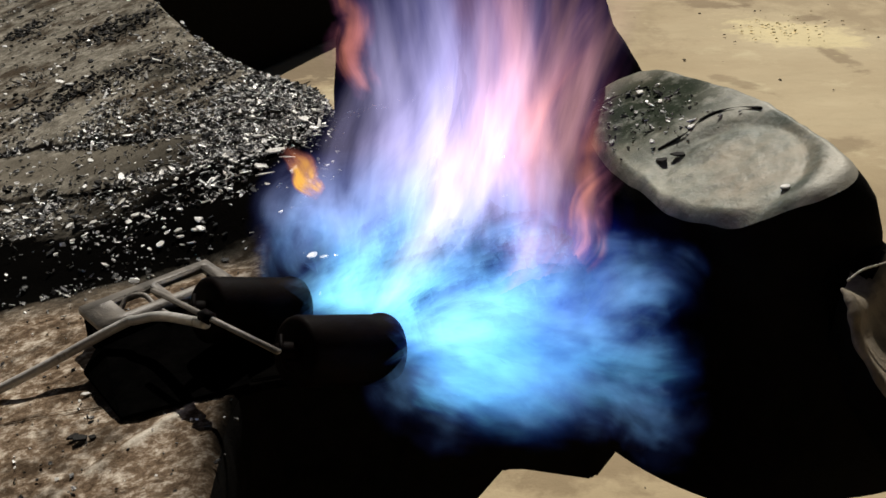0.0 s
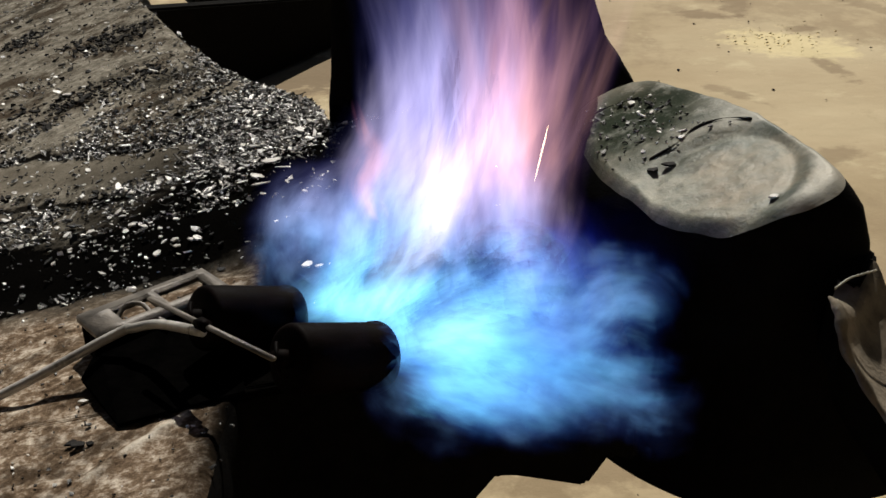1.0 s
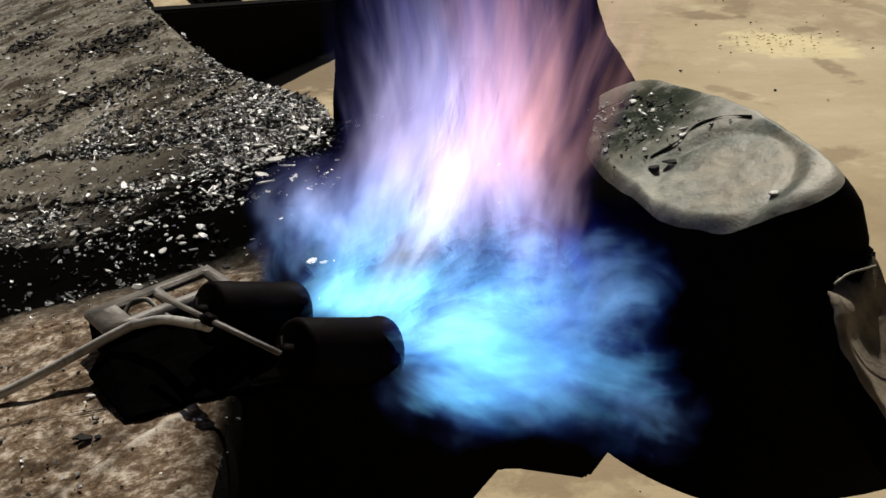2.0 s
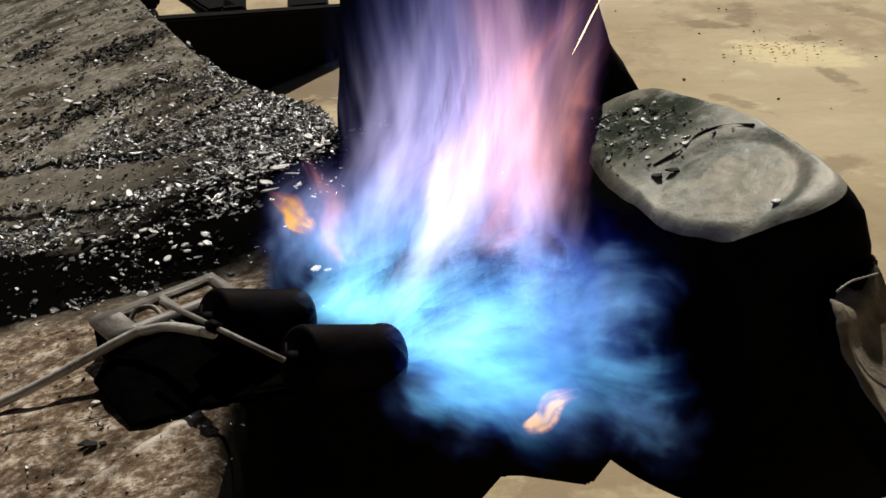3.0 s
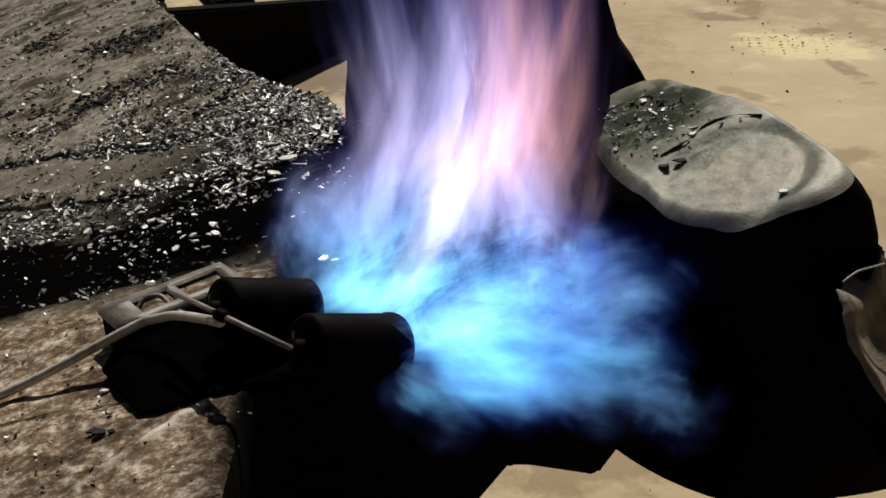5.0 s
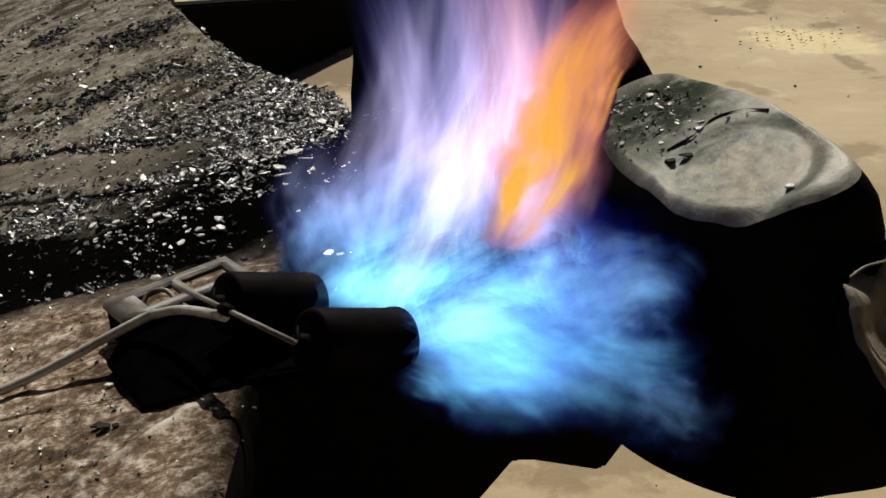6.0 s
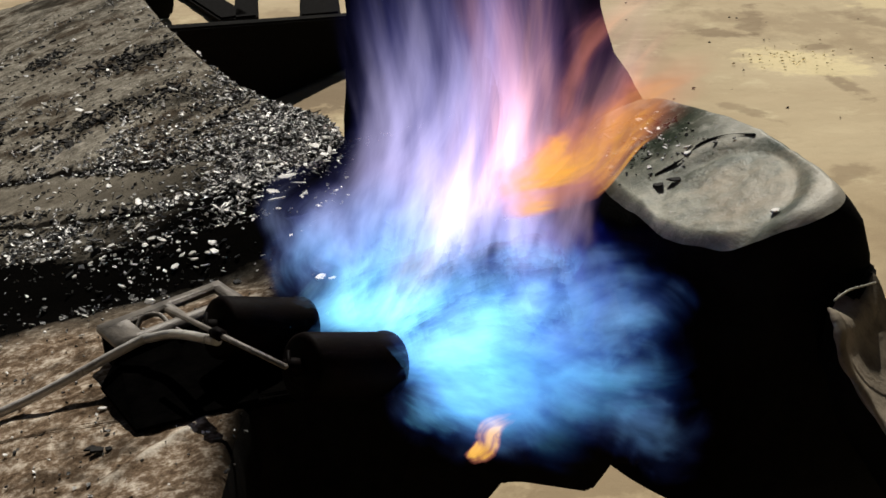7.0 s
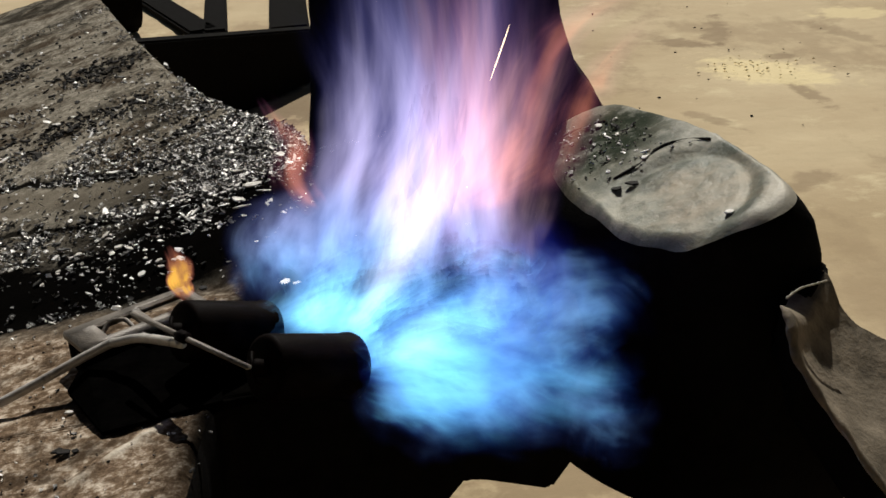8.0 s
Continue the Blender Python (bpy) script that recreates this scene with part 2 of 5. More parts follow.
def flame_material(name, low, high, strength, z_low, z_high, thin=(0.03, 0.08, 0.75), streaks=3.0, veil=0.0, cover=0.0, foot=0.35, full=0.14):
    """Glowing gas: light is added to what lies behind. Thin at the edges of a tongue, drawn out into streaks along its flow.
    cover: how far the gas, full of glowing soot, hides what lies behind it."""
    n = Nodes(name)
    p = n.place()
    sep = n.add("ShaderNodeSeparateXYZ", Vector=n.add("ShaderNodeUVMap").outputs[0])
    u, v = sep.outputs[0], sep.outputs[1]
    own = n.math("MULTIPLY", n.add("ShaderNodeObjectInfo").outputs["Random"], 61.0)

    def flow(across, along, detail, shift):
        at = n.add("ShaderNodeCombineXYZ", X=n.math("MULTIPLY", u, across), Y=n.math("MULTIPLY", v, along), Z=n.math("ADD", own, shift))
        return n.add("ShaderNodeTexNoise", Vector=at.outputs[0], Scale=1.0, Detail=detail, Roughness=0.5).outputs["Fac"]

    sway = n.math("MULTIPLY", n.math("SUBTRACT", flow(0.6, 3.2, 3, 3.0), 0.5), 0.75)
    torn = n.math("MULTIPLY", n.math("SUBTRACT", flow(2.6, 5.0, 5, 9.0), 0.5), 0.85)
    mid = n.math("ABSOLUTE", n.math("SUBTRACT", n.math("MULTIPLY", n.math("ADD", u, sway), 2.0), 1.0))
    body = n.ramp(n.math("SUBTRACT", 1.0, n.math("ADD", mid, torn), True), (0.0, 0.0), (0.22, 0.16), (0.6, 0.75), (1.0, 1.0))
    rim = n.ramp(n.math("MULTIPLY", n.math("MULTIPLY", n.math("SUBTRACT", 1.0, u), u), 4.0), (0.02, 0.0), (0.5, 1.0))
    reach = n.ramp(n.math("ADD", v, n.math("MULTIPLY", n.math("SUBTRACT", flow(3.0, 0.8, 3, 21.0), 0.5), 0.6)), (0.0, foot), (full, 1.0), (0.60, 0.85), (0.95, 0.0))
    ends = n.ramp(v, (0.0, 0.0), (full, 1.0), (0.72, 1.0), (1.0, 0.0))
    thread = n.ramp(flow(streaks, 2.1, 6, 33.0), (0.36, 0.06 + veil), (0.50, 0.48), (0.64, 1.0))
    mask = n.math("MULTIPLY", n.math("MULTIPLY", n.math("MULTIPLY", body, rim), n.math("MULTIPLY", reach, ends)), thread)
    z = n.add("ShaderNodeSeparateXYZ", Vector=p).outputs[2]
    up = n.add("ShaderNodeMapRange", Value=n.math("ADD", z, n.math("MULTIPLY", n.math("SUBTRACT", n.noise(p, 9, 3), 0.5), 0.14)))
    up.inputs[1].default_value, up.inputs[2].default_value = z_low, z_high
    c = n.mix(up.outputs[0], (*low, 1), (*high, 1))
    c = n.mix(n.ramp(mask, (0.0, 0.0), (0.35, 1.0)), (*thin, 1), c)
    glow = n.add("ShaderNodeEmission", Color=c)
    clear = n.add("ShaderNodeBsdfTransparent")
    if cover:
        n.set(glow, "Strength", strength)
        both = n.add("ShaderNodeMixShader", i0=n.math("MULTIPLY", mask, cover, True), i1=clear.outputs[0], i2=glow.outputs[0])
    else:
        n.set(glow, "Strength", n.math("MULTIPLY", mask, strength))
        both = n.add("ShaderNodeAddShader", i0=clear.outputs[0], i1=glow.outputs[0])
    n.tree.links.new(both.outputs[0], n.out.inputs[0])
    n.tree.nodes.remove(n.bsdf)
    n.mat.cycles.emission_sampling = "NONE"
    return n.mat


SAND = sand_material()
CASTING = casting_material()
BOSS = boss_material()
CASTING_LUG = plain_metal("rusty_lug_steel", (0.030, 0.026, 0.019), (0.30, 0.25, 0.185), 0.85, 0.0, 17, 0.003, 0.15)
SKY_BLOCKER = plain_metal("sky_blocker_dark", (0.05, 0.046, 0.04), (0.11, 0.10, 0.09), 0.9, 0.0, 4, 0.004)
# near-black iron: shade on sides away from the sun is put into its colour
DARK_IRON = plain_metal("shade_black_iron", (0.0018, 0.0016, 0.0015), (0.006, 0.0054, 0.0048), 0.9, 0.0, gloss=0.03)
BURNER_STEEL = plain_metal("burnt_burner_steel", (0.0012, 0.0008, 0.0007), (0.0055, 0.0030, 0.0026), 0.6, 0.0, bump=0.0004, gloss=0.02)
BRACKET_STEEL = plain_metal("dull_bracket_steel", (0.075, 0.064, 0.052), (0.22, 0.19, 0.155), 0.5, 0.1)
TUBE_STEEL = plain_metal("worn_bright_tube", (0.34, 0.32, 0.29), (0.66, 0.63, 0.58), 0.34, 0.2, 40)
FLAKES = flake_material()
PALE_CHIP = plain_metal("pale_scale", (0.42, 0.40, 0.36), (0.80, 0.78, 0.74), 0.4, 0.0)
CHAR = plain_metal("charred_crumbs", (0.005, 0.0045, 0.004), (0.020, 0.017, 0.014), 0.85, 0.0, gloss=0.2)
BLUE_GAS = flame_material("blue_gas_flame", (0.120, 0.43, 0.78), (0.21, 0.37, 0.78), 0.195, 0.455, 0.53, (0.03, 0.09, 0.60), 4.5, 0.12, full=0.22)
CYAN_GAS = flame_material("cyan_gas_flame", (0.20, 0.60, 0.74), (0.30, 0.46, 0.80), 0.165, 0.46, 0.54, (0.07, 0.20, 0.70), 4.2, 0.10, full=0.2)
DEEP_BLUE_GAS = flame_material("deep_blue_gas_flame", (0.010, 0.030, 0.50), (0.015, 0.035, 0.50), 0.09, 0.49, 0.58, (0.003, 0.006, 0.30), 2.5)
VIOLET_GAS = flame_material("violet_gas_flame", (0.18, 0.40, 0.80), (0.46, 0.42, 0.72), 0.175, 0.47, 0.56, (0.045, 0.055, 0.36), 3.2, 0.05, foot=0.1, full=0.28)
PINK_GAS = flame_material("pink_gas_flame", (0.22, 0.38, 0.80), (0.84, 0.43, 0.48), 0.160, 0.47, 0.57, (0.16, 0.10, 0.46), 3.2, 0.05, foot=0.1, full=0.28)
WHITE_GAS = flame_material("white_gas_core", (0.50, 0.76, 0.95), (0.95, 0.68, 0.78), 0.135, 0.45, 0.55, (0.14, 0.24, 0.8), 3.2, 0.10, full=0.25)
SALMON_GAS = flame_material("salmon_flame", (0.95, 0.36, 0.27), (0.95, 0.31, 0.24), 0.34, 0.5, 0.62, (0.45, 0.14, 0.34), 4.0, 0.0)
ORANGE_GAS = flame_material("orange_flame", (1.0, 0.52, 0.09), (1.0, 0.42, 0.07), 1.2, 0.5, 0.64, (0.85, 0.25, 0.20), 3.6, 0.1, 1.5)
# deep black for the torch's shadow, built as sheets under the stand
SHADOW_BLACK = plain_metal("shadow_black", (0.0006, 0.0006, 0.0006), (0.0022, 0.002, 0.0019), 0.95, 0.0, gloss=0.0)
SPARK = Nodes("hot_spark")
SPARK.set(SPARK.bsdf, "Emission Color", (1.0, 0.72, 0.45, 1))
SPARK.set(SPARK.bsdf, "Emission Strength", 3.0)
SPARK = SPARK.mat


# ---- building helpers ----
def part(name, bm, material, parent=None, label="", smooth=True):
    me = bpy.data.meshes.new(name)
    bm.normal_update()
    bm.to_mesh(me)
    bm.free()
    me.materials.append(material)
    if smooth:
        me.polygons.foreach_set("use_smooth", [True] * len(me.polygons))
    ob = new(name, me)
    ob.parent = parent
    if label:
        ob["label"] = label
    return ob


def thing(name, at, label, category, group="", kind=""):
    ob = new(name)
    ob.empty_display_size = 0.02
    ob.location = at
    return tagged(ob, label, category, group, kind)


def rough(v, scale, amount, seed=0.0):
    return amount * noise.fractal(Vector(v) * scale + Vector((seed, seed, seed)), 1.0, 2.0, 4)


def sheet(bm, rows, close=False):
    """A skin over rows of points."""
    vs = [[bm.verts.new(p) for p in row] for row in rows]
    for a, b in zip(vs, vs[1:]):
        m = len(a)
        for i in range(m if close else m - 1):
            bm.faces.new((a[i], a[(i + 1) % m], b[(i + 1) % m], b[i]))
    return vs


def prism(outline, axis_pts, bevel=0.0, segments=3):
    """A closed solid: an outline given as points at the first place, moved by each offset in axis_pts."""
    bm = bmesh.new()
    vs = sheet(bm, [[Vector(p) + Vector(o) for p in outline] for o in axis_pts], True)
    bm.faces.new(list(reversed(vs[0])))
    bm.faces.new(vs[-1])
    bmesh.ops.recalc_face_normals(bm, faces=bm.faces)
    if bevel:
        bmesh.ops.bevel(bm, geom=[e for e in bm.edges if e.calc_face_angle(0) > 0.5], offset=bevel, segments=segments, affect="EDGES", clamp_overlap=True)
    return bm


def tube(points, radius, sides=14, caps=True):
    """A round bar along points; radius is one number or one for each point."""
    pts = [Vector(p) for p in points]
    radii = radius if isinstance(radius, (list, tuple)) else [radius] * len(pts)
    bm = bmesh.new()
    rows = []
    side = None
    for i, p in enumerate(pts):
        way = (pts[min(i + 1, len(pts) - 1)] - pts[max(i - 1, 0)]).normalized()
        side = way.orthogonal().normalized() if side is None else (side - way * side.dot(way)).normalized()
        over = way.cross(side)
        rows.append([p + (side * math.cos(a) + over * math.sin(a)) * radii[i] for a in np.linspace(0, 2 * math.pi, sides, endpoint=False)])
    vs = sheet(bm, rows, True)
    if caps:
        bm.faces.new(list(reversed(vs[0])))
        bm.faces.new(vs[-1])
    bmesh.ops.recalc_face_normals(bm, faces=bm.faces)
    return bm


def curve_points(points, steps=8):
    """A smooth line through points."""
    pts = [Vector(p) for p in points]
    out = []
    for i in range(len(pts) - 1):
        p0, p1, p2, p3 = pts[max(i - 1, 0)], pts[i], pts[i + 1], pts[min(i + 2, len(pts) - 1)]
        for k in range(steps):
            t = k / steps
            out.append(0.5 * ((2 * p1) + (p2 - p0) * t + (2 * p0 - 5 * p1 + 4 * p2 - p3) * t * t + (3 * p1 - p0 - 3 * p2 + p3) * t ** 3))
    return out + [pts[-1]]


def smooth_step(a, b, x):
    t = min(1.0, max(0.0, (x - a) / (b - a)))
    return t * t * (3 - 2 * t)


# ---- ground ----
def build_ground():
    bm = bmesh.new()
    xs = np.concatenate([np.linspace(-60, -2.2, 6), np.linspace(-2, 4, 90), np.linspace(4.4, 60, 6)])
    ys = np.concatenate([np.linspace(-60, -1.7, 6), np.linspace(-1.5, 6, 110), np.linspace(6.6, 90, 6)])
    rows = []
    for y in ys:
        row = []
        for x in xs:
            near = smooth_step(8, 4, abs(x) + abs(y - 2) * 0.6)
            row.append((x, y, near * (rough((x, y, 0), 1.3, 0.010) + rough((x, y, 0), 6, 0.004, 3)) - 0.004))
        rows.append(row)
    sheet(bm, rows)
    tagged(part("ground", bm, SAND), "trodden yellow-brown sand with darker stains", "sand", kind="structure")


def pebble(bm, at, size, rng):
    """A small broken lump."""
    made = bmesh.ops.create_icosphere(bm, subdivisions=1, radius=size)["verts"]
    for v in made:
        v.co = Vector((v.co.x * rng.uniform(0.7, 1.5), v.co.y * rng.uniform(0.7, 1.3), v.co.z * rng.uniform(0.3, 0.8))) + Vector(at)


def build_sand_litter():
    rng = random.Random(4)
    bm = bmesh.new()
    for _ in range(120):
        x, y = rng.uniform(0.2, 2.4), rng.uniform(0.3, 4.2)
        pebble(bm, (x, y, 0.0), rng.uniform(0.0015, 0.0045) * (1 if rng.random() < 0.9 else 1.8), rng)
    clods = bmesh.new()
    for _ in range(70):
        pebble(clods, (rng.gauss(1.05, 0.075), rng.gauss(2.51, 0.09), 0.0), rng.choice((0.0015, 0.002, 0.003, 0.004)), rng)
    tagged(part("sand_clods", clods, SAND), "dry pale yellow clods of crumbled sand", "sand clods", kind="stuff")
    tagged(part("sand_crumbs", bm, CHAR), "small dark crumbs scattered on the sand", "crumbs", kind="stuff")


def build_sky_blockers():
    """Unseen wall and roof, added behind the viewer to block light from the sky."""
    wall = prism([(-4.5, -2.6, 0), (4.5, -2.6, 0), (4.5, -2.6, 2.9), (-4.5, -2.6, 2.9)], [(0, 0, 0), (0, -0.2, 0)], 0.005, 1)
    tagged(part("wall_south", wall, SKY_BLOCKER), "unseen dark wall added behind the viewer to block skylight", "wall", kind="structure")
    roof = prism([(-4.5, -2.8, 2.9), (4.5, -2.8, 2.9), (4.5, -2.8, 3.02), (-4.5, -2.8, 3.02)], [(0, 0, 0), (0, 2.0, 0.25)], 0.005, 1)
    tagged(part("ceiling", roof, SKY_BLOCKER), "unseen dark roof added to block skylight", "roof", kind="structure")


# ---- the casting ----
EDGE_Y = [-0.50, -0.22, -0.15, -0.105, -0.098, -0.088, 0.30, 0.37, 0.41, 0.527, 0.686, 0.85, 1.2, 1.65, 2.45]
EDGE_X = [-0.030, -0.036, -0.039, -0.034, 0.0, 0.21, 0.245, 0.22, 0.018, -0.016, -0.105, -0.181, -0.312, -0.473, -0.74]


def edge_x(y):
    return float(np.interp(y, EDGE_Y, EDGE_X))


def top_z(x, y):
    """The height of the worn top face: a broad plate that runs down to a pad in front."""
    plate = 0.4617 + 0.2535 * x + 0.0396 * y
    pad = 0.4396 + 0.1293 * x - 0.0055 * y
    f = smooth_step(0.10, 0.27, y + 0.1 * x)
    z = plate * f + pad * (1 - f) - 0.010 * math.exp(-((y + 0.1 * x - 0.17) / 0.045) ** 2)
    # a low step across the plate, and a second one nearer
    line = y - (0.551 - 0.556 * (x + 0.196))
    z -= (0.005 * smooth_step(0.016, -0.016, line) + 0.003 * math.exp(-(line / 0.014) ** 2)) * smooth_step(0.02, -0.12, x) * f
    line2 = y - (0.42 - 0.50 * (x + 0.25))
    z -= 0.004 * smooth_step(0.014, -0.014, line2) * smooth_step(-0.12, -0.25, x) * f
    # a weld bead over the pad
    bead = ((y + 0.20) - 1.29 * (x + 0.135)) / 1.63
    z += 0.0035 * math.exp(-(bead / 0.006) ** 2) * smooth_step(-0.05, -0.08, x) * (1 - f)
    return z


def build_casting():
    base = thing("steel_casting", (0, 0, 0), "large rusty cast-steel machine part standing on sand", "casting")
    bm = bmesh.new()
    ys = np.concatenate([np.linspace(-0.5, -0.16, 30), np.linspace(-0.155, -0.085, 22), np.linspace(-0.08, 0.45, 72), np.linspace(0.46, 1.0, 50), np.linspace(1.03, 2.45, 46)])
    rows, edges = [], []
    for y in ys:
        xr, xl = edge_x(y), -1.3
        row = []
        for s in np.linspace(0, 1, 130) ** 0.45:
            x = xl + (xr - xl) * s
            d = xr - x
            z = top_z(x, y) - (0.022 * max(0.0, 1 - d / 0.028) ** 2 if y > -0.09 else 0.006 * max(0.0, 1 - d / 0.009) ** 2)
            z += rough((x, y, 0), 9, 0.004) + rough((x, y, 0), 45, 0.0016, 7)
            row.append((x, y, z))
        edge = [row[-1]]
        for drop, inn in ((0.012, 0.003), (0.05, 0.004), (0.10, -0.012)):
            edge.append((xr + inn, y, row[-1][2] - drop))
        rows.append(row)
        edges.append(edge)
    sheet(bm, rows)
    bmesh.ops.recalc_face_normals(bm, faces=bm.faces)
    if sum(f.normal.z for f in bm.faces) < 0:
        bmesh.ops.reverse_faces(bm, faces=bm.faces)
    part("plate", bm, CASTING, base, "broad worn plate covered with loose scale and rust")

    bm = bmesh.new()
    sheet(bm, edges)
    bmesh.ops.recalc_face_normals(bm, faces=bm.faces)
    part("plate_edge", bm, DARK_IRON, base, "edge of the plate, coloured black as its shade")

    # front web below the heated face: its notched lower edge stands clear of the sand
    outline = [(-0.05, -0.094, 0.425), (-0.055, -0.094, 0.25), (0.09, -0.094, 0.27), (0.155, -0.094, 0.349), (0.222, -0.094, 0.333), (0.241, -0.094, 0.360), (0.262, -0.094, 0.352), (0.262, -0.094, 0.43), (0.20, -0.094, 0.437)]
    part("front_web", prism(outline, [(0, 0, 0), (0, 0.16, 0.01)], 0.004), DARK_IRON, base, "front face coloured black as its shade, with a notched lower edge")
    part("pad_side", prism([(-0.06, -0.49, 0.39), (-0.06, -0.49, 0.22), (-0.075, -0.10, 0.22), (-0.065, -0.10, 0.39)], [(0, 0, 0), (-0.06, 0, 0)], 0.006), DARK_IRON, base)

    # under the plate: the foot on which the casting stands
    part("foot", prism([(-0.95, 0.0, 0.14), (-0.95, 0.0, 0.0), (-0.60, 0.0, 0.0), (-0.52, 0.0, 0.22)], [(0, 0, 0), (0, 1.6, 0)], 0.01), DARK_IRON, base)

    # the boss: rounded block with a shallow round dish in its top
    bm = bmesh.new()
    cx, cy = 0.362, 0.175

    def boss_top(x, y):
        return 0.503 + 0.36 * (x - 0.37) + 0.09 * (y - 0.14)

    corners = [(0.336, 0.410), (0.391, 0.31), (0.421, 0.23), (0.444, 0.134), (0.455, 0.058), (0.434, 0.033), (0.393, 0.034), (0.360, 0.046), (0.328, 0.084), (0.300, 0.142), (0.276, 0.225), (0.265, 0.32), (0.276, 0.405)]
    closed = curve_points([(x, y, 0) for x, y in corners[-2:] + corners + corners[:3]], 7)[14:14 + 7 * len(corners)]
    ring, radial = len(closed), 44
    rows = []
    for k in range(radial + 1):
        s = k / radial
        row = []
        for q in closed:
            x, y = cx + (q.x - cx) * s, cy + (q.y - cy) * s
            z = boss_top(x, y)
            dd = math.hypot((x - 0.369) / 0.066, (y - 0.126) / 0.086)
            z -= 0.0042 * smooth_step(1.16, 0.88, dd)
            z -= 0.0022 * math.exp(-((dd - 0.90) / 0.08) ** 2)
            z -= 0.010 * max(0.0, (s - 0.88) / 0.12) ** 2.0
            z += rough((x, y, 0), 16, 0.0022) + rough((x, y, 0), 60, 0.0008, 5)
            row.append((x, y, z))
        rows.append(row)
    outer = rows[-1]
    rows[0] = [rows[0][0]] * ring
    vs = sheet(bm, rows, True)
    bmesh.ops.remove_doubles(bm, verts=vs[0], dist=1e-6)
    bmesh.ops.recalc_face_normals(bm, faces=bm.faces)
    part("boss_top", bm, BOSS, base, "smooth green-grey boss top with a shallow round dish")
    # sides, shade-black in colour, run down and spread outwards to a broad foot
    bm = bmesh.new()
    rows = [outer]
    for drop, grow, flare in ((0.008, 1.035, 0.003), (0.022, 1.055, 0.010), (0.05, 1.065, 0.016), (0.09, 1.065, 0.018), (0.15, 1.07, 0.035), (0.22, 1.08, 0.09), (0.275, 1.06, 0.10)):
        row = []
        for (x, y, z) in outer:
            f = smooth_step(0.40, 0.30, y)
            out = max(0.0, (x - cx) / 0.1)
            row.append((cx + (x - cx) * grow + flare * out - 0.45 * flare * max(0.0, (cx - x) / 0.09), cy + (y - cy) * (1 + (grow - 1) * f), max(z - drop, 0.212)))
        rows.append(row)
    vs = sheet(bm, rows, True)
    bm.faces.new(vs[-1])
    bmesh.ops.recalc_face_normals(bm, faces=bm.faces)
    part("boss_body", bm, DARK_IRON, base, "side of the boss, coloured black as its shade")

    # column behind the heated face: its near side in the shade, flared where it meets the boss
    def column_row(z):
        left = float(np.interp(z, [0.28, 0.42, 0.50, 0.70], [0.0, -0.012, 0.0, 0.02]))
        right = float(np.interp(z, [0.28, 0.44, 0.49, 0.53, 0.60, 0.70], [0.34, 0.362, 0.345, 0.318, 0.298, 0.285]))
        front = float(np.interp(z, [0.28, 0.34, 0.70], [0.50, 0.465, 0.455]))
        back = 0.64
        m = 0.03
        pts = [(left + m, front), (right - m, front), (right, front + m), (right, back - m), (right - m, back), (left + m, back), (left, back - m), (left, front + m)]
        fine = []
        for (x0, y0), (x1, y1) in zip(pts, pts[1:] + pts[:1]):
            for k in range(4):
                fine.append((x0 + (x1 - x0) * k / 4, y0 + (y1 - y0) * k / 4))
        return [(x + rough((x, y, z), 12, 0.004), y + rough((x, y, z), 12, 0.004, 3), z) for x, y in fine]

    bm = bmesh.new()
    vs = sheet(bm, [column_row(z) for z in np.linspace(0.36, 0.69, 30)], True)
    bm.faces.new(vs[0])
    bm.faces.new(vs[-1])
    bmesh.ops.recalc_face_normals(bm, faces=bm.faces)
    # the column's shade is in its material too, near black all round
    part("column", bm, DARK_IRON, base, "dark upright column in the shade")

    # lug beside the boss: a saddle that falls away outwards, with a thick rim on its near edge
    rim = curve_points([(0.420, -0.030, 0.452), (0.422, -0.052, 0.447), (0.424, -0.07, 0.422), (0.446, -0.10, 0.386), (0.474, -0.14, 0.342), (0.53, -0.21, 0.26)], 8)
    far = curve_points([(0.455, 0.05, 0.455), (0.475, 0.03, 0.452), (0.489, 0.015, 0.421), (0.525, 0.0, 0.397), (0.59, -0.03, 0.375), (0.70, -0.08, 0.33)], 8)
    top, under = [], []
    for a, b in zip(rim, far):
        row = []
        for k in range(19):
            s = k / 18
            p = a.lerp(b, s) + Vector((0, 0, -0.012 * math.sin(math.pi * s)))
            row.append(p + Vector((0, 0, rough(p, 20, 0.004) + rough(p, 80, 0.0007, 2))))
        top.append(row)
        under.append([row[-1], b + Vector((0.004, 0.004, -0.02)), b + Vector((-0.02, 0.0, -0.05)), a + Vector((-0.004, 0.01, -0.05)), row[0]])
    bm = bmesh.new()
    sheet(bm, top)
    bmesh.ops.recalc_face_normals(bm, faces=bm.faces)
    part("side_lug", bm, CASTING_LUG, base, "rusty brown and grey lug beside the boss")
    bm = bmesh.new()
    sheet(bm, under)
    bmesh.ops.recalc_face_normals(bm, faces=bm.faces)
    part("lug_side", bm, DARK_IRON, base, "side of the lug, coloured black as its shade")
    part("lug_rim", tube([row[0] for row in top], [(0.0058 - 0.0026 * min(1.0, i / 22) + 0.0007 * math.sin(1.3 * i)) * min(1.0, (i + 1) / 9) for i in range(len(top))], 10), CASTING_LUG, base, "pale worn rim of the lug")
    collar = curve_points([(0.424, -0.030, 0.459), (0.438, -0.020, 0.4625), (0.452, -0.010, 0.461), (0.466, 0.0, 0.459)], 6)
